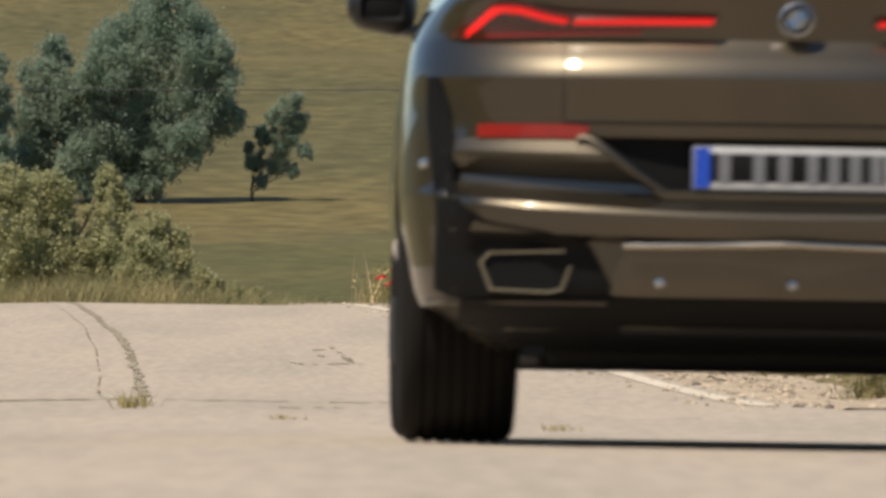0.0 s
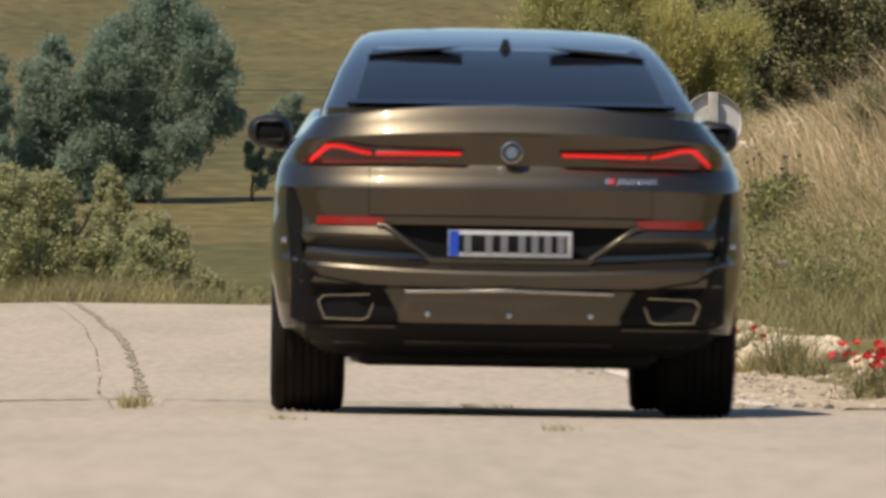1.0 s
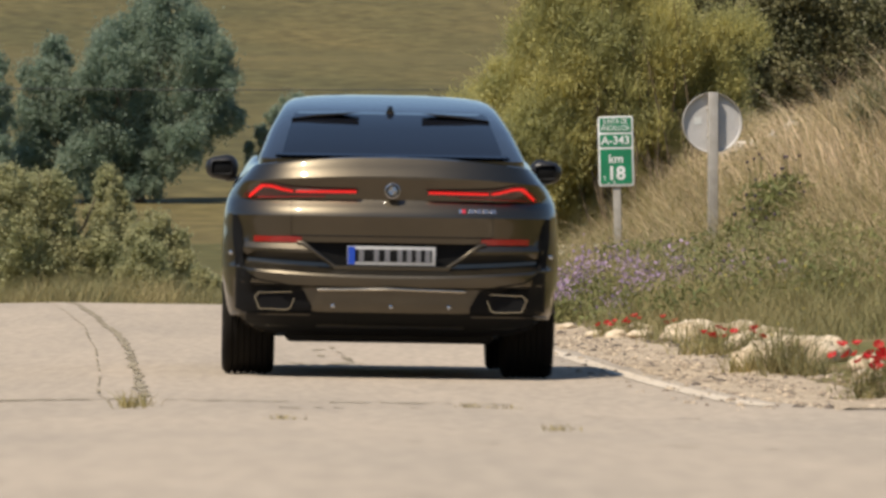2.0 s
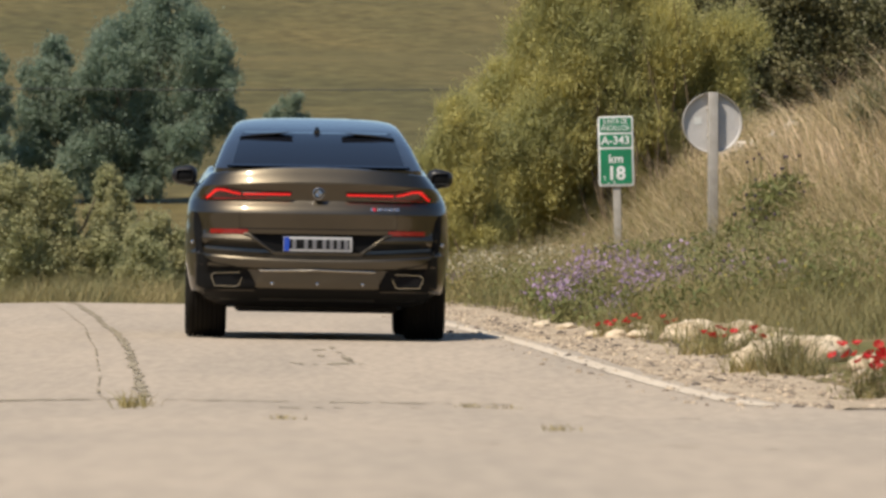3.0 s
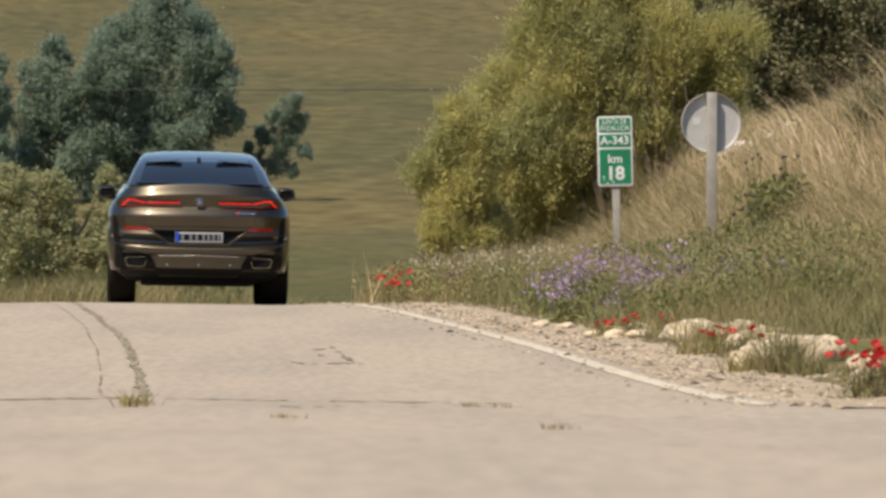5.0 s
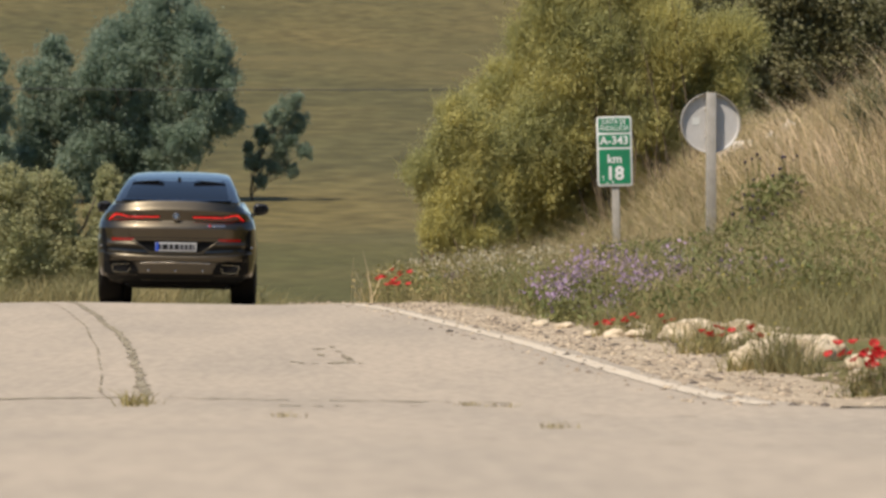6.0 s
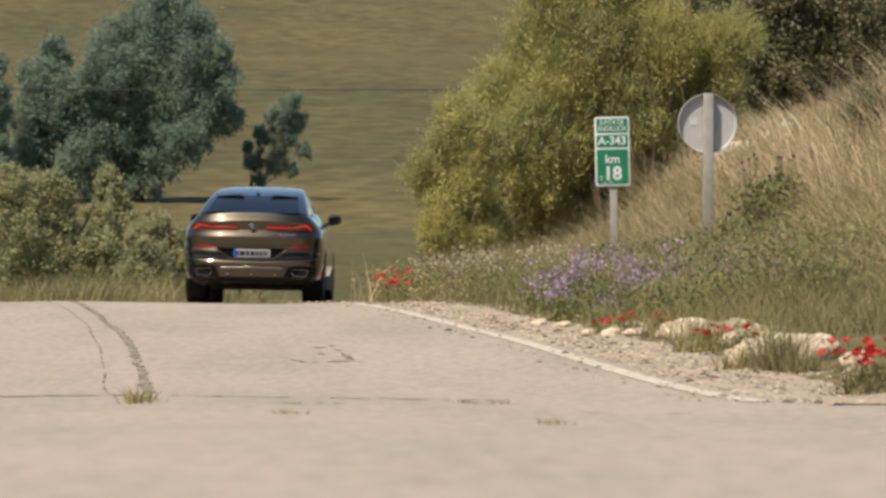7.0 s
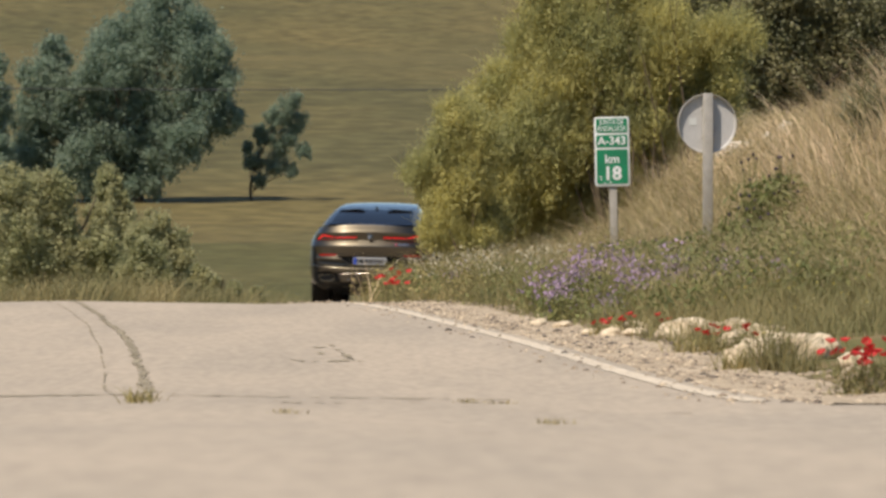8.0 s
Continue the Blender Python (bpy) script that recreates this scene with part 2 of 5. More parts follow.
def blades(feet, height, width, rng, lean=0.35, spread=0.45, toward=(0, 0)):
    """Grass blades: a broad foot, a bent middle and a point."""
    n = len(feet)
    a = rng.uniform(0, 2 * np.pi, n)
    side = np.stack([np.cos(a), np.sin(a), np.zeros(n)], 1)
    out = np.stack([rng.normal(size=n) * lean + toward[0], rng.normal(size=n) * lean + toward[1], np.ones(n)], 1)
    h = (height * rng.uniform(1 - spread, 1 + spread, n))[:, None]
    mid = feet + out * h * [.35, .35, .55]
    tip = feet + out * h * [1, 1, .95]
    w = width * rng.uniform(.6, 1.3, (n, 1)) / 2
    v = np.stack([feet - side * w, feet + side * w, mid + side * w * .8, mid - side * w * .8, tip], 1).reshape(-1, 3)
    i = np.arange(n)[:, None] * 5
    f = [tuple(q) for q in (i + [0, 1, 2, 3])] + [tuple(q) for q in (i + [3, 2, 4])]
    return v, f


def cloud(blobs, count, rng, inner=0.35):
    """Points in a crown made of blobs (x, y, z, radius), thicker towards their skins, in small clumps."""
    blobs = list(blobs)
    for x, y, z, r in list(blobs):
        for _ in range(4):
            d = rng.normal(size=3)
            d /= np.linalg.norm(d)
            blobs.append((x + d[0] * r * .85, y + d[1] * r * .85, z + abs(d[2]) * r * .85, r * rng.uniform(.28, .5)))
    w = np.array([b[3] ** 2 for b in blobs])
    pick = rng.choice(len(blobs), size=max(1, count // 6), p=w / w.sum())
    b = np.array(blobs, float)[pick]
    d = rng.normal(size=(len(pick), 3))
    d /= np.linalg.norm(d, axis=1)[:, None]
    c = b[:, :3] + d * (b[:, 3:4] * (inner + (1.08 - inner) * rng.uniform(0, 1, (len(pick), 1)) ** .6))
    c = np.repeat(c, 6, 0)
    return c + rng.normal(size=c.shape) * (np.repeat(b[:, 3:4], 6, 0) * .13)


def foliage(blobs, count, length, width, rng, sub=16, fine=(.22, .50), loose=1.0, lift=.35, stretch=1.0):
    """Leaves in many small loose clumps about a crown's blobs (x, y, z, radius), faced roughly outward."""
    clumps = []
    for x, y, z, r in blobs:
        clumps.append((x, y, z, r * .75))
        for _ in range(sub):
            d = rng.normal(size=3)
            d *= rng.uniform(.55, 1.08) / np.linalg.norm(d)
            clumps.append((x + d[0] * r, y + d[1] * r, z + d[2] * r, r * rng.uniform(*fine)))
    c = np.array(clumps, float)
    w = c[:, 3] ** 1.4
    c = c[rng.choice(len(c), size=count, p=w / w.sum())]
    d = rng.normal(size=(count, 3)) * .52
    p = c[:, :3] + d * c[:, 3:4] * [1, 1, stretch]
    n = d / np.linalg.norm(d, axis=1)[:, None] + rng.normal(size=(count, 3)) * loose
    n[:, 2] += lift
    n /= np.linalg.norm(n, axis=1)[:, None]
    t = np.cross(n, rng.normal(size=(count, 3)))
    t /= np.linalg.norm(t, axis=1)[:, None]
    b = np.cross(n, t)
    k = rng.uniform(.6, 1.4, (count, 1))
    L, W = length * k / 2, width * k / 2
    v = np.stack([p - t * L, p + b * W + n * W * .3, p + t * L, p - b * W + n * W * .3], 1).reshape(-1, 3)
    i = np.arange(count)[:, None] * 4
    return v, np.concatenate([i + [0, 1, 2], i + [0, 2, 3]])


# ---- the setting ----
def grid_mesh(name, xs, ys, height, mat):
    verts = [(x, y, height(x, y)) for y in ys for x in xs]
    nx = len(xs)
    faces = [(j * nx + i, j * nx + i + 1, (j + 1) * nx + i + 1, (j + 1) * nx + i) for j in range(len(ys) - 1) for i in range(nx - 1)]
    return mesh_from(name, verts, faces, mat, True)


def make_ground():
    """One sheet to the horizon; it dips a little under the road. Unseen hills behind and to the left are added."""
    def height(x, y):
        # out-of-view rises, added so the car's upright panels reflect dark ground, not sky
        z = ground_z(x, y) + 0.24 * min(400.0, max(0.0, -40.0 - y)) + 0.28 * min(300.0, max(0.0, -90.0 - x)) * (1 - step(200, 600, y)) * step(-400, -40, y)
        if y < 215:
            yy = max(0.0, y)
            u = x - line_x(yy)
            if -6.6 < u < 0.45 or y < 47:
                z -= 0.05
        return z
    xs = [-3000, -1500, -700, -390, -180, -90, -60, -40, -28, -20, -15, -12] + list(np.arange(-10, 9.01, .25)) + \
         [10, 11.5, 13, 15, 18, 22, 28, 36, 48, 65, 100, 180, 350, 700, 1500, 3000]
    ys = [-2500, -1000, -440, -150, -60, -40, -20, -8] + list(np.arange(0, 200, 1.0)) + list(np.arange(200, 420, 5.0)) + list(np.arange(420, 900, 15.0)) + \
         list(np.arange(900, 2000, 60.0)) + [2300, 2800, 3400, 4400]
    me = grid_mesh("ground", xs, ys, height, VERGE_SOIL)
    me.materials.append(FIELD_GRASS)
    me.materials.append(MEADOW)
    for p in me.polygons:
        if p.center.y > 176:
            p.material_index = 1 if p.center.y > 430 else 2
        # the added hill behind the camera is covered in dark meadow green
        elif p.center.y < -45:
            p.material_index = 2
    tagged(new("ground", me), "rolling ground with a ripening grass field on the far slope", "ground", kind="structure")


def make_road():
    verts, faces = [], []
    stations = list(np.arange(-14, 212, 1.0))
    across = 26
    for y in stations:
        yy = max(0.0, y)
        wide = 1 - step(38.0, 48.0, yy)
        right = line_x(yy) + 0.16 + 0.02 * math.sin(y * 1.7) + 7.0 * wide
        left = lane_x(yy) - 4.75
        for i in range(across + 1):
            x = left + (right - left) * i / across
            z = road_z(min(x, line_x(yy) + 3), yy)
            verts.append((x, y, z))
    n = across + 1
    faces = [(j * n + i, j * n + i + 1, (j + 1) * n + i + 1, (j + 1) * n + i) for j in range(len(stations) - 1) for i in range(across)]
    me = mesh_from("road", verts, faces, ASPHALT, True)
    ob = tagged(new("road", me), "weathered pale asphalt country road over a crest", "road", kind="structure")
    return ob


def ribbon(name, course, width, lift, mat, y0, y1, step_y=.5, rough=0.0, seed=0, gaps=0.0):
    """A thin strip laid on the road along x = course(y)."""
    rng = np.random.default_rng(seed)
    verts, faces = [], []
    for k, y in enumerate(np.arange(y0, y1 + 1e-6, step_y)):
        c, w = course(y), width * (1 + rough * rng.normal()) / 2
        c += rough * width * .5 * rng.normal()
        w = max(w, .004)
        verts += [(c - w, y, road_z(c - w, y) + lift), (c + w, y, road_z(c + w, y) + lift)]
        if k and rng.uniform() > gaps:
            n = len(verts)
            faces.append((n - 4, n - 3, n - 1, n - 2))
    return tagged(new(name, mesh_from(name, verts, faces, mat)), kind="structure")


def cross_ribbon(name, y_of_x, width, lift, mat, x0, x1, seed=0, rough=.4, gaps=0.1):
    rng = np.random.default_rng(seed)
    verts, faces = [], []
    for k, x in enumerate(np.arange(x0, x1, .05)):
        y, w = y_of_x(x) + .12 * rng.normal(), max(.02, width * (1 + rough * rng.normal())) / 2
        verts += [(x, y - w, road_z(x, y - w) + lift), (x, y + w, road_z(x, y + w) + lift)]
        if k and rng.uniform() > gaps:
            n = len(verts)
            faces.append((n - 4, n - 2, n - 1, n - 3))
    return tagged(new(name, mesh_from(name, verts, faces, mat)), kind="structure")


def make_markings():
    tagged(ribbon("edge_line", line_x, .125, .004, LINE, 48.5, 190, .4, .05, 1), "worn off-white painted road edge line", "road marking")
    mid = lambda y: line_x(y) - 2.98 + .05 * noise.noise((y * .12, 3, 0)) + .02 * noise.noise((y * .7, 1, 0))
    tagged(ribbon("centre_joint", mid, .050, .004, CRACK, 51, 150, .25, .34, 2, .16), "irregular weedy joint along the road's middle", "road crack")
    tagged(ribbon("old_centre_line", lambda y: line_x(y) - 3.20 + .05 * noise.noise((y * .1, 8, 0)), .013, .004, CRACK, 51, 110, .3, .3, 3, .5), "faint second crack beside the centre joint", "road crack")
    tagged(cross_ribbon("cross_joint", lambda x: 50.4 + .2 * math.sin(x * 1.3), .42, .004, CRACK, -4.2, -1.55, 14, .35, .04), "weedy transverse joint across the asphalt", "road crack")
    tagged(cross_ribbon("cross_joint", lambda x: 50.0 + .3 * math.sin(x * 1.3), .22, .004, CRACK, -1.36, .36, 4, .5, .2), "dark transverse joint across the asphalt", "road crack")
    tagged(cross_ribbon("cross_crack", lambda x: 43.4 + .1 * x, .09, .004, CRACK, .3, 4.0, 5, .6, .5), "broken transverse crack across the asphalt", "road crack")
    tagged(cross_ribbon("near_crack", lambda x: 27.5 - .4 * x, .12, .004, CRACK, -.1, 2.2, 6, .6, .5), "soft dark crack across the near asphalt", "road crack")

    for k, (y0, x0, x1) in enumerate([(66.0, -1.05, -.45), (69.5, -.86, -.62), (72.0, -.98, -.70), (47.6, -.15, .30), (46.2, -.75, -.35)]):
        tagged(cross_ribbon("surface_crack", lambda x, y0=y0: y0 + .8 * noise.noise((x * 3, y0, 0)), .30, .004, CRACK, x0, x1, 20 + k, .7, .55), "crumbled patch of cracks in the asphalt", "road crack")
    tagged(ribbon("surface_crack", lambda y: -.70 - .03 * (y - 70), .035, .004, CRACK, 66, 75, .3, .4, 9, .7), "crumbled crack in the lane's surface", "road crack")


make_ground()
make_road()
make_markings()


# ---- the car ----
# Rear end level by level: height, rear edge, half width, corner depth, corner squareness.
LEVELS = [(.235, -.55, .74, .30, 3.0), (.30, -.84, .84, .34, 3.0), (.345, -.90, .90, .40, 3.0), (.36, -.945, .945, .45, 3.0), (.40, -.975, .960, .48, 3.0),
          (.46, -.985, .972, .50, 3.0), (.525, -.99, .984, .52, 3.0), (.540, -1.045, .990, .54, 3.0), (.565, -1.056, .995, .55, 3.0), (.595, -1.058, .998, .55, 3.0), (.608, -1.050, .999, .55, 3.0),
          (.620, -1.025, 1.0, .55, 2.9), (.634, -.990, 1.0, .55, 2.9), (.650, -.966, 1.0, .55, 2.9), (.675, -.962, 1.0, .55, 2.9), (.735, -1.015, 1.0, .56, 2.8), (.755, -1.016, 1.0, .56, 2.8), (.792, -.990, .998, .56, 2.8), (.80, -.985, .998, .56, 2.8), (.86, -1.000, .995, .57, 2.7),
          (.93, -1.035, .990, .58, 2.6), (.960, -1.042, .986, .58, 2.6), (.985, -1.035, .982, .58, 2.6), (1.02, -1.010, .977, .58, 2.6), (1.050, -.985, .970, .58, 2.6),
          (1.060, -.980, .968, .58, 2.6), (1.10, -.995, .955, .58, 2.6), (1.15, -1.020, .935, .58, 2.7), (1.185, -1.040, .915, .56, 2.8), (1.200, -1.040, .905, .55, 2.9),
          (1.225, -1.026, .885, .53, 3.0), (1.26, -1.000, .862, .52, 3.2), (1.295, -.972, .838, .50, 3.4), (1.312, -.962, .822, .48, 3.6), (1.318, -.930, .812, .44, 3.8)]
GLASSHOUSE = [(1.180, -.88, .800, .44, 4.0), (1.300, -.88, .788, .42, 4.0), (1.36, -.68, .764, .40, 4.2), (1.42, -.46, .740, .40, 4.2), (1.48, -.23, .716, .40, 4.2), (1.54, .02, .684, .42, 4.4),
              (1.595, .30, .655, .44, 4.6), (1.632, .56, .634, .48, 4.6), (1.660, .82, .610, .50, 4.4), (1.683, 1.05, .572, .50, 4.0), (1.700, 1.25, .48, .42, 3.2),
              (1.712, 1.45, .33, .28, 2.6)]


def arch(x, y, z):
    """The tail's lines bow: the lid's edge falls to the sides, the bumper's shelf rises."""
    k = float(np.interp(z, [.36, .53, .60, .66, .80, 1.05, 1.20, 1.32], [0, .02, .05, .05, .0, .0, -.05, -.085]))
    return k * x * x * (1 - step(-.35, .5, y))


def front_of(z):
    """The foremost point at a height: nose, bonnet, windscreen, roof."""
    return float(np.interp(z, [.23, .4, .6, .85, .98, 1.08, 1.12, 1.3, 1.55, 1.66, 1.70], [3.6, 3.85, 3.9, 3.86, 3.6, 2.9, 2.55, 2.2, 1.78, 1.62, 1.56]))


def side_w(w, z, y):
    """Flanks: hips over the rear wheels, slimmer doors."""
    waist = .035 * math.exp(-((y - 1.45) / .8) ** 2) * (1 if z < 1.1 else 0)
    taper = .017 * max(0, y - .3) + .03 * max(0, y - 2.6) ** 2 if z < 1.1 else .012 * max(0, y - .3) + .06 * max(0, (y - .6)) * 0.2
    return w - waist - taper


def fade_rear(yr, z, across):
    """Bumper creases die out towards the corners."""
    base = float(np.interp(z, [.36, .50, .70, .95, 1.2], [-.945, -.985, -1.0, -1.01, -1.01]))
    k = step(.82, .96, across) * step(.50, .53, z) * (1 - step(.90, .97, z))
    return yr + (base - yr) * k


def slice_points(level, tail=True, n_corner=20, n_side=26):
    z, yr, w, depth, power = level
    w *= 1.012
    pts = []
    for i in range(n_corner + 1):
        th = math.pi / 2 * i / n_corner
        x = w * math.sin(th) ** (2 / power)
        y = fade_rear(yr, z, x / w) + depth * (1 - max(0.0, math.cos(th)) ** (2 / power))
        pts.append((side_w(x, z, y) if i == n_corner else x, y, z + (arch(x, y, z) if tail else 0)))
    yf = front_of(z)
    fd = min(.75, max(.05, (yf - yr - depth) * .5))
    y0, y1 = fade_rear(yr, z, 1.0) + depth, yf - fd
    for i in range(1, n_side + 1):
        y = y0 + (y1 - y0) * i / n_side
        pts.append((side_w(w, z, y), y, z + (arch(w, y, z) if tail else 0)))
    we = pts[-1][0]
    for i in range(1, n_corner + 1):
        th = math.pi / 2 * i / n_corner
        pts.append((we * max(0.0, math.cos(th)) ** (2 / 2.6), y1 + fd * math.sin(th) ** (2 / 2.6), z))
    return pts


def skin(levels, low=True, top=True, tail=True):
    bm = bmesh.new()
    rows = []
    for lv in levels:
        half = slice_points(lv, tail)
        ring = half + [(-x, y, z) for x, y, z in reversed(half[1:-1])]
        rows.append([bm.verts.new(p) for p in ring])
    n = len(rows[0])
    for a, b in zip(rows, rows[1:]):
        for i in range(n):
            j = (i + 1) % n
            bm.faces.new((a[i], a[j], b[j], b[i]))
    for row, wanted in ((rows[0], low), (rows[-1], top)):
        if wanted:
            half = n // 2
            for i in range(half - 1):
                q = (row[i], row[i + 1], row[(n - i - 1) % n], row[(n - i) % n])
                vs = []
                for v in q:
                    if v not in vs:
                        vs.append(v)
                bm.faces.new(vs)
            q = [row[half - 1], row[half], row[half + 1]]
            bm.faces.new(q)
    bmesh.ops.remove_doubles(bm, verts=bm.verts, dist=1e-5)
    bmesh.ops.recalc_face_normals(bm, faces=bm.faces)
    return bm


def cut(ob, cutters):
    """Cuts wheel arches and recesses into a part for good."""
    for c in cutters:
        c.parent = ob.parent
        mod = ob.modifiers.new("cut", "BOOLEAN")
        mod.operation, mod.object, mod.solver = "DIFFERENCE", c, "EXACT"
    bpy.context.view_layer.update()
    done = bpy.data.meshes.new_from_object(ob.evaluated_get(bpy.context.evaluated_depsgraph_get()))
    ob.modifiers.clear()
    ob.data = done
    for c in cutters:
        bpy.data.objects.remove(c)
    return done


def on_tail(x, z, out=0.0):
    """A point on the tail's skin at x, z, a little proud of it."""
    lv = [np.interp(z, [l[0] for l in LEVELS], [l[k] for l in LEVELS]) for k in range(1, 5)]
    yr, w, depth, power = lv
    w *= 1.012
    s = min(1.0, abs(x) / w) ** power
    y = fade_rear(yr, z, min(1.0, abs(x) / w)) + depth * (1 - (1 - s) ** (1 / power)) - out
    return Vector((x, y, z + arch(x, y, z)))


def tail_patch(outline, out, thick, nx=18, nz=5):
    """A plate that follows the tail: outline is lower and upper heights over x."""
    bm = bmesh.new()
    outline = sorted(outline)
    xs = np.linspace(outline[0][0], outline[-1][0], nx)
    lo = np.interp(xs, [o[0] for o in outline], [o[1] for o in outline])
    hi = np.interp(xs, [o[0] for o in outline], [o[2] for o in outline])
    grid = []
    for x, a, b in zip(xs, lo, hi):
        grid.append([bm.verts.new(on_tail(x, a + (b - a) * k / nz, out)) for k in range(nz + 1)])
    fs = []
    for p, q in zip(grid, grid[1:]):
        for k in range(nz):
            fs.append(bm.faces.new((p[k], q[k], q[k + 1], p[k + 1])))
    ext = bmesh.ops.extrude_face_region(bm, geom=fs)
    bmesh.ops.translate(bm, vec=(0, thick, 0), verts=[v for v in ext["geom"] if isinstance(v, bmesh.types.BMVert)])
    bmesh.ops.recalc_face_normals(bm, faces=bm.faces)
    smooth_by_angle(bm, 40)
    return bm


def glass_patch(rows, out):
    """A pane laid on the glasshouse: rows of (height, half width)."""
    bm = bmesh.new()
    grid = []
    for z, hw in rows:
        lv = [np.interp(z, [l[0] for l in GLASSHOUSE], [l[k] for l in GLASSHOUSE]) for k in range(1, 5)]
        yr, w, depth, power = lv
        line = []
        for x in np.linspace(-hw, hw, 25):
            s = min(1.0, abs(x) / (w * 1.012)) ** power
            line.append(bm.verts.new((x, yr + depth * (1 - (1 - s) ** (1 / power)) - out, z + out * .6)))
        grid.append(line)
    fs = []
    for a, b in zip(grid, grid[1:]):
        for i in range(len(a) - 1):
            fs.append(bm.faces.new((a[i], a[i + 1], b[i + 1], b[i])))
    ext = bmesh.ops.extrude_face_region(bm, geom=fs)
    bmesh.ops.translate(bm, vec=(0, out * .8, -out * .4), verts=[v for v in ext["geom"] if isinstance(v, bmesh.types.BMVert)])
    bmesh.ops.recalc_face_normals(bm, faces=bm.faces)
    smooth_by_angle(bm, 40)
    return bm


def rod(name, points, r, parent, label="", mat=None):
    """A slim rounded bead along a line."""
    v, f = tube(points, [r] * len(points), 8)
    return part(name, mesh_from(name, v, f, mat or PAINT, True), mat or PAINT, parent, label)


def make_wheel(car, x, y, radius, width):
    side = 1 if x > 0 else -1
    hub = new("wheel")
    hub.parent, hub.matrix_basis = car, pose(x, y, radius)
    h = width / 2
    tread = [(radius * .66, -h * .92), (radius * .80, -h), (radius * .93, -h * .97), (radius * .985, -h * .86)]
    for k in range(-3, 4):
        tread += [(radius, h * (k - .4) * .23), (radius, h * (k + .25) * .23), (radius - .008, h * (k + .32) * .23), (radius - .008, h * (k + .53) * .23)]
    tread += [(radius * .985, h * .86), (radius * .93, h * .97), (radius * .80, h), (radius * .66, h * .92)]
    part("tyre", lathe(tread, 56), RUBBER, hub, "black road tyre")
    rim = lathe([(radius * .64, -h * .9), (radius * .67, -h * .9), (radius * .67, h * .9), (radius * .64, h * .9), (radius * .60, h * .3), (radius * .60, -h * .5), (radius * .64, -h * .9)], 56)
    for k in range(5):
        for dy in (-.055, .055):
            spoke = box(.035, .045, radius * .62, .008)
            bmesh.ops.translate(spoke, vec=(side * h * .72, dy, radius * .33), verts=spoke.verts)
            bmesh.ops.rotate(spoke, cent=(0, 0, 0), matrix=Matrix.Rotation(2 * math.pi * k / 5, 3, "X"), verts=spoke.verts)
            me = bpy.data.meshes.new("s")
            spoke.to_mesh(me)
            spoke.free()
            rim.from_mesh(me)
            bpy.data.meshes.remove(me)
    part("rim", rim, RIM, hub, "dark alloy double-spoke rim")
    part("hub_cap", lathe([(.001, side * h * .80), (.045, side * h * .80), (.05, side * h * .74), (.05, side * h * .5)], 24), BADGE_SILVER, hub)
    return hub


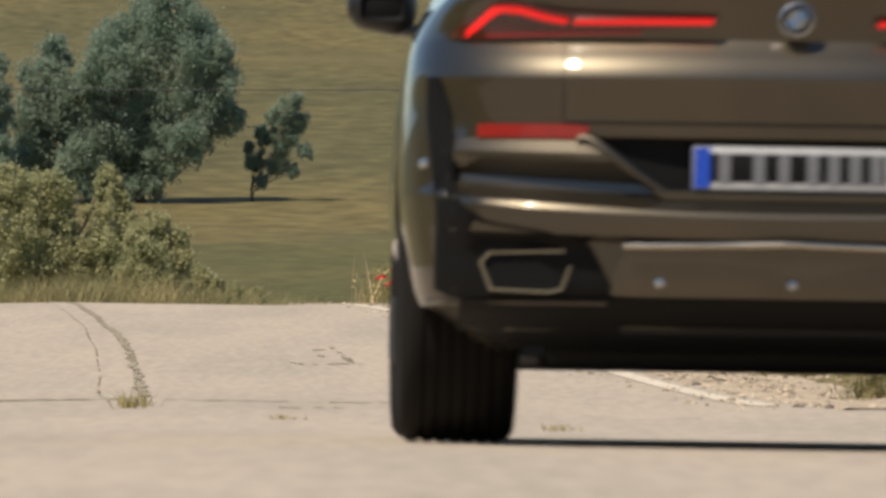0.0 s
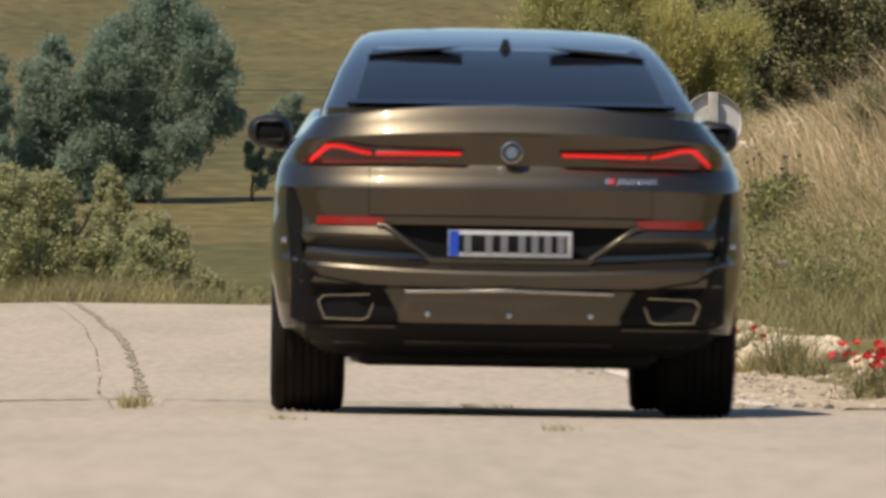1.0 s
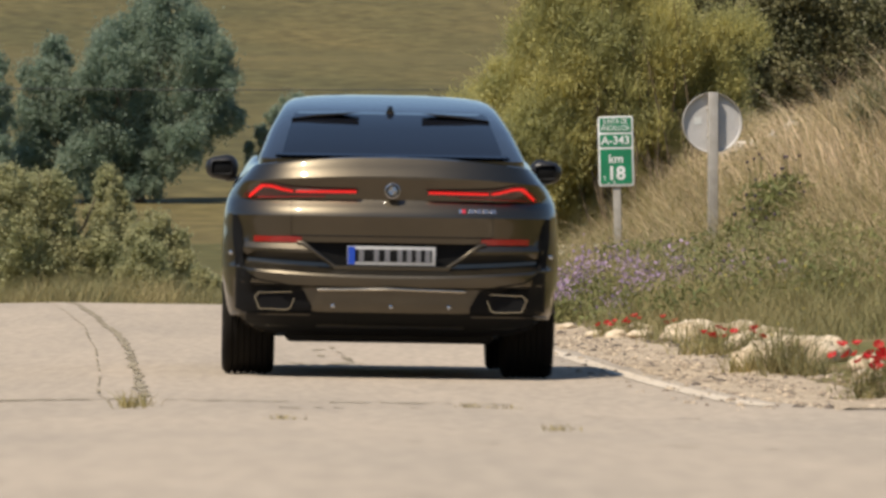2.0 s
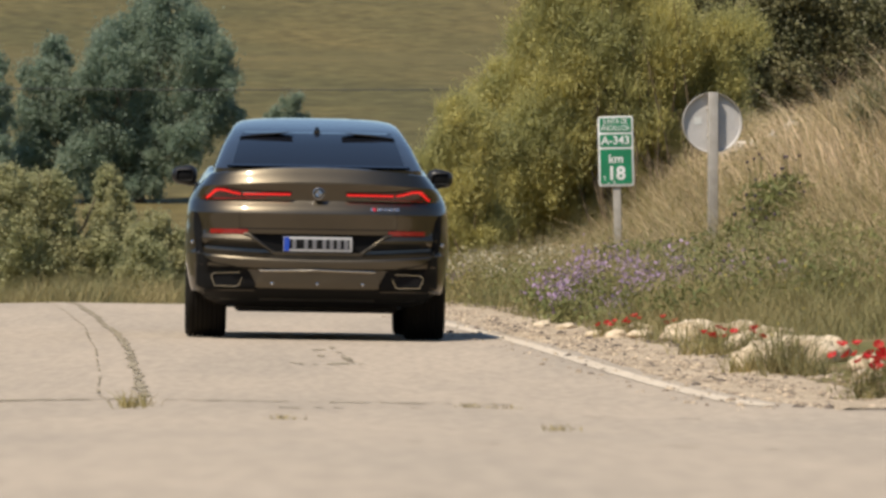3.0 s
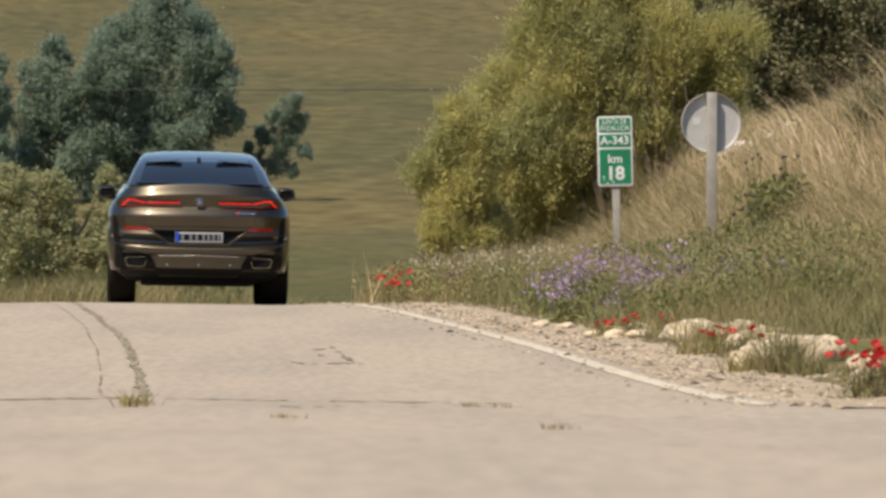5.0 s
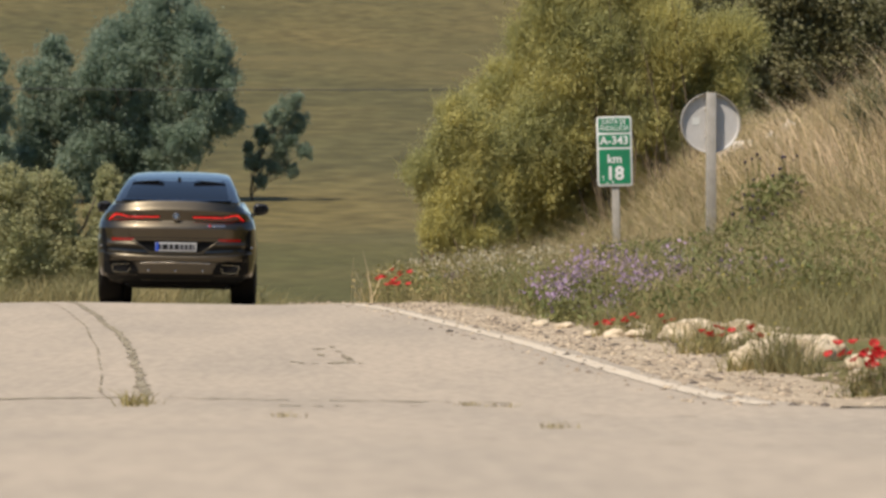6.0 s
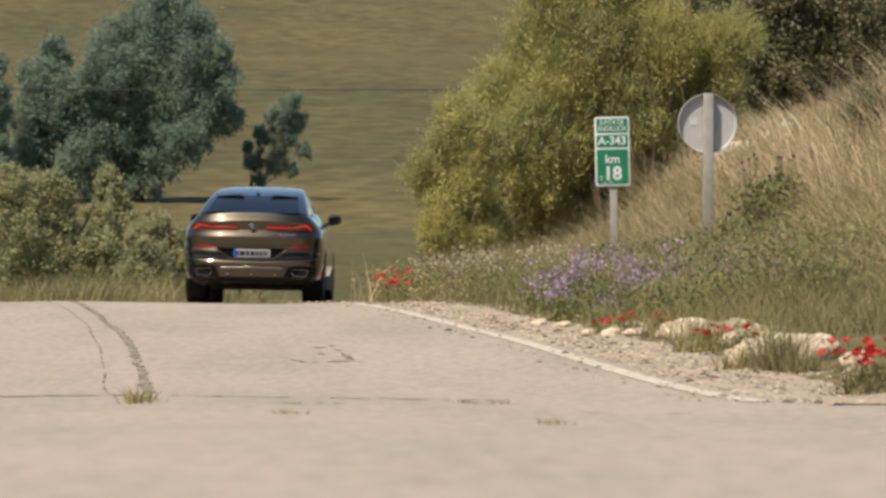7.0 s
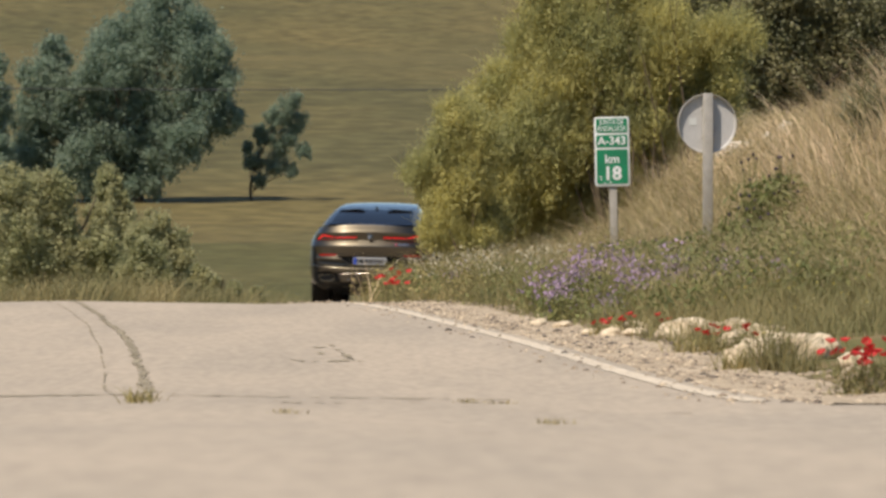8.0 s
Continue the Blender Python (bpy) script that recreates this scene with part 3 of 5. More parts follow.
def make_car():
    car = thing("car", (0, 26, 0), "dark bronze metallic coupe-style sport utility car driving away along the road", "car")
    bm = skin(LEVELS, True, True)
    smooth_by_angle(bm, 22)
    body = part("body", bm, PAINT, car, "dark bronze metallic painted body shell")
    cutters = []
    for y in (0.0, 2.975):
        for s in (1, -1):
            me = bpy.data.meshes.new("arch")
            a = lathe([(.001, .62), (.425, .62), (.425, 1.2), (.001, 1.2)], 40)
            bmesh.ops.translate(a, vec=(0, y, .375), verts=a.verts)
            if s < 0:
                bmesh.ops.scale(a, vec=(-1, 1, 1), verts=a.verts)
                bmesh.ops.reverse_faces(a, faces=a.faces)
            bmesh.ops.holes_fill(a, edges=a.edges)
            bmesh.ops.remove_doubles(a, verts=a.verts, dist=.002)
            bmesh.ops.recalc_face_normals(a, faces=a.faces)
            a.to_mesh(me)
            a.free()
            cutters.append(new("arch", me))
    # recess round the plate
    plate_cut = prism([(-.345, .655), (.345, .655), (.525, .805), (-.525, .805)], .135, 0, (0, -1.06, 0))
    me = bpy.data.meshes.new("recess")
    plate_cut.to_mesh(me)
    plate_cut.free()
    cutters.append(new("recess", me))
    cut(body, cutters)
    bm = bmesh.new()
    bm.from_mesh(body.data)
    smooth_by_angle(bm, 22)
    bm.to_mesh(body.data)
    bm.free()

    bm = skin(GLASSHOUSE, True, True, False)
    smooth_by_angle(bm, 30)
    part("cabin_shell", bm, PAINT, car, "dark bronze roof and roof pillars")
    part("rear_window", glass_patch([(1.300, .665), (1.36, .65), (1.42, .632), (1.48, .614), (1.54, .596), (1.575, .58), (1.59, .56)], .005), DARK_GLASS, car, "dark tinted sloping rear window")
    for s in (1, -1):
        # side glass
        side = bmesh.new()
        cols = []
        for y in np.linspace(.15, 2.0, 16):
            top = float(np.interp(y, [.15, .5, 1.0, 1.5, 2.0], [1.43, 1.53, 1.61, 1.62, 1.50]))
            col = []
            for z in np.linspace(1.30, top, 6):
                w = float(np.interp(z, [l[0] for l in GLASSHOUSE], [l[2] for l in GLASSHOUSE]))
                col.append(side.verts.new((s * (side_w(w * 1.012, z, y) + .006), y, z)))
            cols.append(col)
        fs = [side.faces.new((a[k], b[k], b[k + 1], a[k + 1])) for a, b in zip(cols, cols[1:]) for k in range(5)]
        ext = bmesh.ops.extrude_face_region(side, geom=fs)
        bmesh.ops.translate(side, vec=(-s * .004, 0, 0), verts=[v for v in ext["geom"] if isinstance(v, bmesh.types.BMVert)])
        bmesh.ops.recalc_face_normals(side, faces=side.faces)
        part("side_window", side, DARK_GLASS, car)
        # roof spoiler ears above the rear window
        ear = prism([(s * .19, 1.590), (s * .30, 1.572), (s * .59, 1.545), (s * .60, 1.549), (s * .42, 1.578)], .14, .002, (0, .04, 0))
        part("roof_spoiler", ear, GLOSS_BLACK, car, "black roof edge spoiler")
        # tail lamps
        lens = tail_patch([(s * .205, 1.096, 1.120), (s * .45, 1.078, 1.128), (s * .60, 1.066, 1.140), (s * .74, 1.060, 1.178), (s * .79, 1.060, 1.172), (s * .875, 1.062, 1.110), (s * .89, 1.070, 1.085)], .012, .05, 28)
        lamp = part("tail_lamp", lens, LENS_RED, car, "slim dark red tail lamp with a lit bar")
        part("light_bar", tail_patch([(s * .215, 1.099, 1.114), (s * .50, 1.100, 1.115), (s * .575, 1.102, 1.117)], .020, .02), LAMP_RED, lamp, "glowing red light bar")
        part("light_hook", tail_patch([(s * .592, 1.102, 1.117), (s * .65, 1.114, 1.132), (s * .715, 1.138, 1.158), (s * .765, 1.146, 1.166), (s * .79, 1.128, 1.164), (s * .825, 1.090, 1.122), (s * .852, 1.066, 1.090)], .020, .02, 30), LAMP_RED, lamp, "glowing red hooked light bar")
        part("reflector", tail_patch([(s * .535, .800, .832), (s * .60, .800, .836), (s * .82, .802, .836)], .008, .02), REFLECTOR, car, "long red rear reflector")
        # exhaust tips
        tip = new("exhaust_tip")
        tip.parent, tip.matrix_basis = car, pose(s * .685, on_tail(.685, .455).y - .035, .455)
        ring = [(-s * .128, .055), (s * .105, .047), (s * .128, .02), (s * .100, -.055), (-s * .06, -.060), (-s * .09, -.05)]
        frame_bm = bmesh.new()
        outer, inner, deep = [], [], []
        for x, z in ring:
            outer.append((x, z))
            inner.append((x * .94, z * .88))
        a = [frame_bm.verts.new((x, .10, z)) for x, z in outer]
        b = [frame_bm.verts.new((x, 0, z)) for x, z in outer]
        c = [frame_bm.verts.new((x, 0, z)) for x, z in inner]
        d = [frame_bm.verts.new((x, .09, z)) for x, z in inner]
        for p, q in ((a, b), (b, c), (c, d)):
            for i in range(6):
                j = (i + 1) % 6
                frame_bm.faces.new((p[i], p[j], q[j], q[i]))
        bmesh.ops.recalc_face_normals(frame_bm, faces=frame_bm.faces)
        smooth_by_angle(frame_bm, 30)
        part("rim", frame_bm, CHROME, tip, "polished metal exhaust surround")
        # shallow black plate closes the tip and paints the pipe's inner darkness
        part("bore_shade", prism([(x * .94, z * .88) for x, z in (ring if s > 0 else ring[::-1])], .01, 0, (0, .012, 0)), BLACK, tip, "black plate for the dark inside the exhaust")
        # bumper creases and air outlets at the corners
        part("corner_trim", tail_patch([(s * .87, .56, .60), (s * .895, .54, .90), (s * .925, .58, .96), (s * .95, .86, .96)], .006, .02), BLACK, car, "dark upright corner vane")
        part("lower_light_strip", tail_patch([(s * .40, 1.074, 1.082), (s * .60, 1.070, 1.079), (s * .80, 1.066, 1.076)], .018, .02), REFLECTOR, lamp, "dim red lower strip")
        # black overlay paints the shade on the down-facing bronze corner
        part("corner_shade", tail_patch([(s * .46, .374, .40), (s * .53, .374, .525), (s * .66, .374, .545), (s * .80, .374, .56), (s * .88, .380, .60), (s * .925, .40, .60)], .006, .02, 24), BLACK, car, "black patch painting the bronze bumper corner's shade round the exhaust")
        # added black strip: the body-coloured lower flank is dark only by shade
        part("sill_shade", box(.06, 2.05, .20, .02, (s * .94, 1.49, .315)), BLACK, car, "black strip added to darken the lower flank like shade")
        # mirrors
        mirror = new("door_mirror")
        mirror.parent, mirror.matrix_basis = car, pose(s * 1.012, 2.13, 1.25)
        head = box(.205, .15, .165, .072, segments=5)
        for v in head.verts:
            v.co.x += s * .0
            if v.co.x * s > 0:
                v.co.z *= .86
            v.co.z += .01 * (v.co.x * s)
        part("housing", head, SATIN_BLACK, mirror, "black mirror housing")
        # no real reflection here: dull black stands for what the glass would mirror
        part("blacked_mirror_glass", box(.13, .006, .09, .02, (0, -.074, 0)), BLACK, mirror, "mirror glass coloured matte black for its dark reflection")
        part("arm", box(.26, .06, .035, .012, (-s * .15, .0, -.068)), GLOSS_BLACK, mirror)
    # lid lip, bumper band and valance
    part("lid_lip", glass_patch([(1.304, .70), (1.318, .69)], .028), GLOSS_BLACK, car, "black lip along the boot lid")
    insert = tail_patch([(-.47, .392, .44), (-.43, .388, .526), (.43, .388, .526), (.47, .392, .44)], .03, .05, 30)
    part("bumper_insert", insert, PAINT, car, "bronze lower bumper insert")
    # chrome bead added as the highlight of a bronze edge in the sun
    rod("insert_glint", [on_tail(x, .530 - .03 * abs(x), .060) for x in np.linspace(-.44, .44, 25)], .009, car, "chrome bead for the sun's glint on the painted edge above the insert", CHROME)
    for s in (1, -1):
        rod("recess_edge", [on_tail(s * a, b, .008) for a, b in ((.33, .652), (.40, .700), (.46, .745), (.53, .798), (.56, .800))], .013, car, "bright edge of the plate recess")
        rod("bumper_edge", [on_tail(s * a, .372, .004) for a in np.linspace(.48, .94, 12)], .007, car, "lower bumper edge")
        rod("shut_line", [on_tail(s * .60, z, -.001) for z in np.linspace(.845, 1.055, 12)], .0018, car, "dark shut line of the boot lid", BLACK)
    rod("lid_gap", [on_tail(x, .842, -.001) for x in np.linspace(-.60, .60, 31)], .004, car, "dark gap below the boot lid", BLACK)
    mount = part("plate_mount", box(.50, .07, .09, .01, (0, -.96, .728)), BLACK, car)
    part("valance", tail_patch([(-.86, .30, .376), (-.70, .262, .380), (-.42, .245, .384), (0, .252, .384), (.42, .245, .384), (.70, .262, .380), (.86, .30, .376)], .014, .05, 40), BLACK, car, "black underbody valance")
    part("valance_lip", tail_patch([(-.44, .290, .312), (0, .286, .312), (.44, .290, .312)], .022, .02, 24, 2), PAINT, car, "thin bronze lip across the valance")
    part("plate_shelf", prism([(-.335, .640), (.335, .640), (.372, .668), (-.372, .668)], .085, .004, (0, -.985, 0)), PAINT, car, "bronze ledge below the number plate")
    part("underbody", box(1.24, 4.0, .10, .03, (0, 1.4, .255)), BLACK, car, "dark underbody")
    for x in (-.68, .68):
        part("suspension_arm", box(.36, .22, .12, .03, (x * .8, .0, .30)), BLACK, car)
    for x in (-.345, 0.0, .345):
        knob = lathe([(.001, -.010), (.012, -.008), (.015, 0), (.015, .03)], 16, "Y")
        bmesh.ops.translate(knob, vec=on_tail(x, .425, .03), verts=knob.verts)
        part("parking_sensor", knob, BADGE_SILVER, car, "round parking sensor")
    for s in (1, -1):
        knob = lathe([(.001, -.010), (.012, -.008), (.015, 0), (.015, .03)], 16, "Y")
        bmesh.ops.translate(knob, vec=on_tail(s * .955, .70, .004), verts=knob.verts)
        part("parking_sensor", knob, BADGE_SILVER, car)
    # number plate with plain bars
    plate = part("number_plate", prism([(-.262, .672), (.262, .672), (.262, .784), (-.262, .784)], .012, .002, (0, -.994, 0)), PLATE_WHITE, car, "white number plate with a blue end strip")
    part("blue_strip", prism([(-.259, .675), (-.218, .675), (-.218, .781), (-.259, .781)], .006, 0, (0, -.9985, 0)), PLATE_BLUE, plate)
    for x0 in (-.195, -.105, -.04, .035, .09, .145, .20):
        part("bar", prism([(x0, .690), (x0 + .030, .690), (x0 + .030, .765), (x0, .765)], .004, 0, (0, -.9975, 0)), PLATE_BAR, plate)
    part("plate_recess_back", prism([(-.33, .657), (.33, .657), (.51, .803), (-.51, .803)], .012, 0, (0, -.938, 0)), BLACK, car, "dark recess behind the plate")
    # roundel and model badge as plain shapes
    at = on_tail(0, 1.115, .012)
    disc = lathe([(.001, -.008), (.040, -.008), (.043, -.004), (.045, .02)], 32, "Y")
    bmesh.ops.translate(disc, vec=at, verts=disc.verts)
    badge = part("roundel", disc, GLOSS_BLACK, car, "plain round metal badge")
    ring = lathe([(.038, -.008), (.040, -.014), (.045, -.012), (.047, .0), (.047, .02)], 32, "Y")
    bmesh.ops.translate(ring, vec=at, verts=ring.verts)
    part("badge_ring", ring, BADGE_SILVER, badge, "polished metal ring")
    for k in range(4):
        arc = [(0, 0)] + [(.026 * math.cos(a), .026 * math.sin(a)) for a in np.linspace(k * math.pi / 2, (k + 1) * math.pi / 2, 7)]
        part("inlay", prism(arc, .004, 0, at + Vector((0, -.012, 0))), (BADGE_BLUE, BADGE_SILVER)[k % 2], badge)
    for k, (x0, x1, mat) in enumerate([(.40, .412, BADGE_BLUE), (.416, .436, BADGE_RED), (.455, .49, BADGE_SILVER), (.50, .53, BADGE_SILVER), (.54, .57, BADGE_SILVER), (.58, .62, BADGE_SILVER)]):
        part("badge_bar", tail_patch([(x0, .988, 1.012), (x1, .988, 1.012)], .004, .006, 3, 2), mat, car)
    # aerial fin
    fin = prism([(-.03, 0), (.03, 0), (.012, .055), (-.012, .055)], .14, .006)
    bmesh.ops.translate(fin, vec=(0, .24, 1.578), verts=fin.verts)
    part("aerial_fin", fin, GLOSS_BLACK, car, "small roof aerial fin")
    wheels = [make_wheel(car, x, y, .375, w) for x, y, w in ((-.842, 0, .318), (.842, 0, .318), (-.812, 2.975, .278), (.812, 2.975, .278))]
    return car, wheels


CAR, WHEELS = make_car()


# ---- signs ----
def rounded(w, h, r, n=6):
    pts = []
    for cx, cz, a in ((w / 2 - r, -h / 2 + r, -90), (w / 2 - r, h / 2 - r, 0), (-w / 2 + r, h / 2 - r, 90), (-w / 2 + r, -h / 2 + r, 180)):
        for k in range(n + 1):
            t = radians(a + 90 * k / n)
            pts.append((cx + r * math.cos(t), cz + r * math.sin(t)))
    return pts


def lettering(text, size, x, y, z, parent, name, mat, squeeze=1.0):
    cu = bpy.data.curves.new(name, "FONT")
    cu.body, cu.size, cu.align_x, cu.align_y, cu.extrude = text, size, "CENTER", "CENTER", .001
    cu.offset = size * (.034 if size > .15 else .022 if size > .1 else .006)
    tmp = new(name, cu)
    bpy.context.view_layer.update()
    me = bpy.data.meshes.new_from_object(tmp.evaluated_get(bpy.context.evaluated_depsgraph_get()))
    bpy.data.objects.remove(tmp)
    me.transform(Matrix.Diagonal((squeeze, 1, 1, 1)))
    me.materials.clear()
    me.materials.append(mat)
    return part(name, me, mat, parent, m=pose(x, y, z, 90, 0, 0))


def make_km_sign():
    x, y = 1.905, 110.0
    g = ground_z(x, y) - .05
    sign = thing("kilometre_sign", (x, y, g), "green and white kilometre sign on a galvanised post in the verge", "road sign", turn=-6)
    mid = 1.44 - g
    sign.rotation_euler[1] = radians(-1.2)
    panel = part("panel", prism(rounded(.385, .762, .03), .02, .003, (0, -.01, mid)), SIGN_WHITE, sign, "white-edged sign panel")
    for name, z, h in (("name_field", .285, .155), ("route_field", .115, .135), ("number_field", -.165, .375)):
        part(name, prism(rounded(.342, h, .015), .004, 0, (0, -.0135, mid + z)), SIGN_GREEN, panel, "green sign field")
    lettering("JUNTA DE", .082, 0, -.0155, mid + .322, panel, "lettering", SIGN_WHITE, .72)
    lettering("ANDALUCIA", .082, 0, -.0155, mid + .250, panel, "lettering", SIGN_WHITE, .68)
    lettering("A-343", .125, 0, -.0155, mid + .115, panel, "lettering", SIGN_WHITE)
    lettering("km", .13, 0, -.0155, mid - .085, panel, "lettering", SIGN_WHITE)
    lettering("18", .20, 0, -.0155, mid - .245, panel, "lettering", SIGN_WHITE)
    rng = np.random.default_rng(77)
    for k in range(5):
        w, h = rng.uniform(.008, .020, 2)
        cx, cz = -.115 + .035 * rng.normal(), mid - .255 + .05 * rng.normal()
        patch = [(cx + w * math.cos(a) * rng.uniform(.5, 1), cz + h * math.sin(a) * rng.uniform(.5, 1)) for a in np.linspace(0, 2 * math.pi, 7, endpoint=False)]
        part("scuff", prism(patch, .002, 0, (0, -.0155 - .0002 * k, 0)), SIGN_WHITE, panel, "pale scuff where the green has flaked off")
    part("post", box(.085, .05, mid + .2, .006, (0, .037, (mid + .2) / 2)), GALVANISED, sign, "grey steel post")


def make_round_sign():
    x, y = 2.72, 102.6
    g = ground_z(x, y) - .05
    sign = thing("round_sign", (x, y, g), "round traffic sign seen from its bare grey back", "road sign", turn=8)
    mid = CAM_Z + 1.275 - g
    disc = lathe([(.001, 0), (.278, 0), (.285, 0), (.297, -.006), (.300, -.014), (.300, .012), (.001, .012)], 56, "Y")
    bmesh.ops.translate(disc, vec=(0, 0, mid), verts=disc.verts)
    part("disc", disc, SIGN_BACK, sign, "plain grey back of the disc")
    rim = lathe([(.298, -.045), (.306, -.045), (.306, .014), (.298, .014), (.298, -.045)], 56, "Y")
    bmesh.ops.translate(rim, vec=(0, 0, mid), verts=rim.verts)
    part("rim", rim, GALVANISED, sign)
    part("sticker", prism(rounded(.075, .075, .004), .002, 0, (-.145, -.0035, mid + .02)), SIGN_WHITE, sign, "small white sticker")
    part("post", box(.098, .075, mid + .31, .005, (0, -.056, (mid + .31) / 2)), GALVANISED, sign, "grey steel post")
    for dz in (-.14, .14):
        part("clamp", box(.11, .05, .03, .004, (0, -.025, mid + dz)), GALVANISED, sign)


make_km_sign()
make_round_sign()


# ---- trees and shrubs ----
def limbs(base, blobs, rng, r0, sides=7):
    """Tapered limbs from a trunk's head to each clump of the crown."""
    out = []
    for bx, by, bz, br in blobs:
        tip = Vector((bx, by, bz))
        start = Vector((base[0] + bx * .05, base[1] + by * .05, base[2] + min(.35 * max(.1, bz - base[2]), 3)))
        mid = start.lerp(tip, .5) + Vector(rng.normal(size=3)) * .12 * br
        out.append(tube([start, mid, tip], [r0 * .5, r0 * .32, r0 * .08], sides))
    return out


def make_tree(name, loc, blobs, leaf, count, size, trunk, label, category, group="", seed=0, twigs=0):
    """Trunk with limbs, and a crown of many small leaves; blobs are x, y, z, radius about the foot."""
    rng = np.random.default_rng(seed)
    tree = thing(name, loc, label, category, group)
    top = min(b[2] for b in blobs)
    tr = [tube([(0, 0, -.3), (rng.normal() * .05, 0, top * .5), (0, 0, max(top, .4) * 1.2)], [trunk * 1.25, trunk, trunk * .7], 9)]
    v, f = merge(tr)
    part("trunk", mesh_from("trunk", v, f, BARK, True), BARK, tree, "brown trunk")
    for v, f in limbs((0, 0, 0), blobs, rng, trunk):
        part("limb", mesh_from("limb", v, f, BARK, True), BARK, tree)
    v, f = foliage([(x, y, z, r * 1.12) for x, y, z, r in blobs], count, size, size * .62, rng, 22, (.18, .40), stretch=1.2)
    tagged(part("crown", mesh_from("crown", v, f, leaf), leaf, tree), kind="stuff")
    return tree


def spread_blobs(flat, depth, rng):
    return [(x, float(rng.normal()) * depth, z, r) for x, z, r in flat]


R = np.random.default_rng(11)
FAR_Y = 500.0
make_tree("poplar_tree", (-15.0, FAR_Y, ground_z(-15, FAR_Y)),
          spread_blobs([(1.53, 9.36, 1.25), (0.56, 8.38, 1.39), (2.65, 8.24, 1.17), (3.90, 7.27, 0.84), (3.48, 6.02, 1.17), (1.53, 6.57, 1.67), (4.26, 4.21, 0.89), (2.79, 4.34, 1.39), (-0.97, 7.97, 1.06), (-1.39, 6.71, 1.25), (-0.14, 5.74, 1.39), (-2.37, 5.46, 1.17), (-4.12, 7.35, 0.75), (-4.73, 6.15, 1.00), (-4.18, 4.76, 1.25), (-5.43, 3.93, 1.11), (-3.48, 3.23, 1.25), (-1.81, 3.65, 1.39), (0.14, 3.65, 1.39), (-5.15, 2.26, 1.06), (-6.13, 1.70, 0.84), (-2.92, 1.98, 1.11), (-0.97, 1.98, 1.11), (0.97, 2.40, 1.17), (2.37, 2.95, 0.97), (0.42, 1.00, 0.78), (-2.65, 0.86, 0.70)], 1.0, R),
          LEAF_FAR, 120000, .16, .28, "large dark green leafy tree standing in the field", "tree", "field trees", 21)
make_tree("poplar_tree", (-9.4, FAR_Y + 2, ground_z(-9.4, FAR_Y + 2)),
          spread_blobs([(1.92, 4.90, 0.50), (1.28, 4.26, 0.56), (2.20, 3.98, 0.47), (0.53, 3.29, 0.50), (1.59, 3.15, 0.61), (2.62, 2.51, 0.33), (0.17, 2.03, 0.47), (1.23, 1.89, 0.56), (0.39, 1.06, 0.33), (1.98, 1.48, 0.31), (-0.22, 2.67, 0.25)], .35, R),
          LEAF_FAR, 20000, .11, .07, "small slender leaning green tree beside the large one", "tree", "field trees", 22)
make_tree("poplar_tree", (-22.6, FAR_Y - 4, ground_z(-22.6, FAR_Y - 4)),
          spread_blobs([(0.72, 6.85, 0.56), (0.45, 5.46, 0.84), (0.78, 4.62, 0.61), (0.22, 3.23, 0.97), (-0.06, 7.13, 0.84), (0.72, 2.53, 0.78), (0.22, 1.28, 0.84)], .8, R),
          LEAF_FAR, 22000, .17, .2, "dark green leafy tree at the field's edge", "tree", "field trees", 23)

SHRUB_Y = 195.0


def shrub_at(x, y, flat, count, seed, label, size=.065, leaf=LEAF_OLIVE, depth=.35, trunk=.06, name="olive_shrub", group="roadside shrubs"):
    rng = np.random.default_rng(seed)
    return make_tree(name, (x, y, ground_z(x, y)), spread_blobs(flat, depth, rng), leaf, count, size, trunk, label, "shrub", group, seed)


def olive_heights(y):
    return CAM_Z - ground_z(-6, y)


H = olive_heights(SHRUB_Y)
shrub_at(-7.8, SHRUB_Y, [(-0.55, H +1.15, 0.39), (0.04, H +0.97, 0.37), (0.42, H +1.15, 0.28), (-0.39, H +0.45, 0.52), (0.37, H +0.34, 0.43), (-0.07, H -0.31, 0.60), (0.70, H -0.31, 0.43), (-0.61, H -0.64, 0.49)], 30000, 31, "grey-green bushy olive shrub beyond the crest")
tall = shrub_at(-6.4, SHRUB_Y + 1, [(-0.05, H +1.40, 0.22), (0.01, H +1.04, 0.28), (-0.18, H +0.68, 0.28), (0.18, H +0.75, 0.24), (0.00, H +0.34, 0.37), (-0.16, H -0.10, 0.43), (0.05, H -0.64, 0.49)], 20000, 32, "tall narrow grey-green shrub with a pale dead branch")
v, f = tube([(-.75, -.5, H + .1), (-.5, -.55, H + .5), (-.28, -.5, H + 1.05)], [.035, .028, .012], 6)
part("dead_branch", mesh_from("dead_branch", v, f, DEAD_TWIG, True), DEAD_TWIG, tall, "pale leafless branch")
shrub_at(-5.5, SHRUB_Y - 1, [(0.02, H +0.39, 0.27), (-0.25, H +0.17, 0.27), (0.37, H +0.14, 0.24), (0.53, H -0.21, 0.22), (-0.09, H -0.31, 0.39), (0.24, H -0.70, 0.37), (-0.41, H -0.64, 0.38)], 20000, 33, "low rounded olive-green shrub")
shrub_at(-4.3, SHRUB_Y + 3, [(-0.20, H -0.64, 0.18), (0.24, H -0.75, 0.16), (0.67, H -0.83, 0.13), (-0.47, H -0.53, 0.22)], 7000, 34, "small low green shrub by the bend")
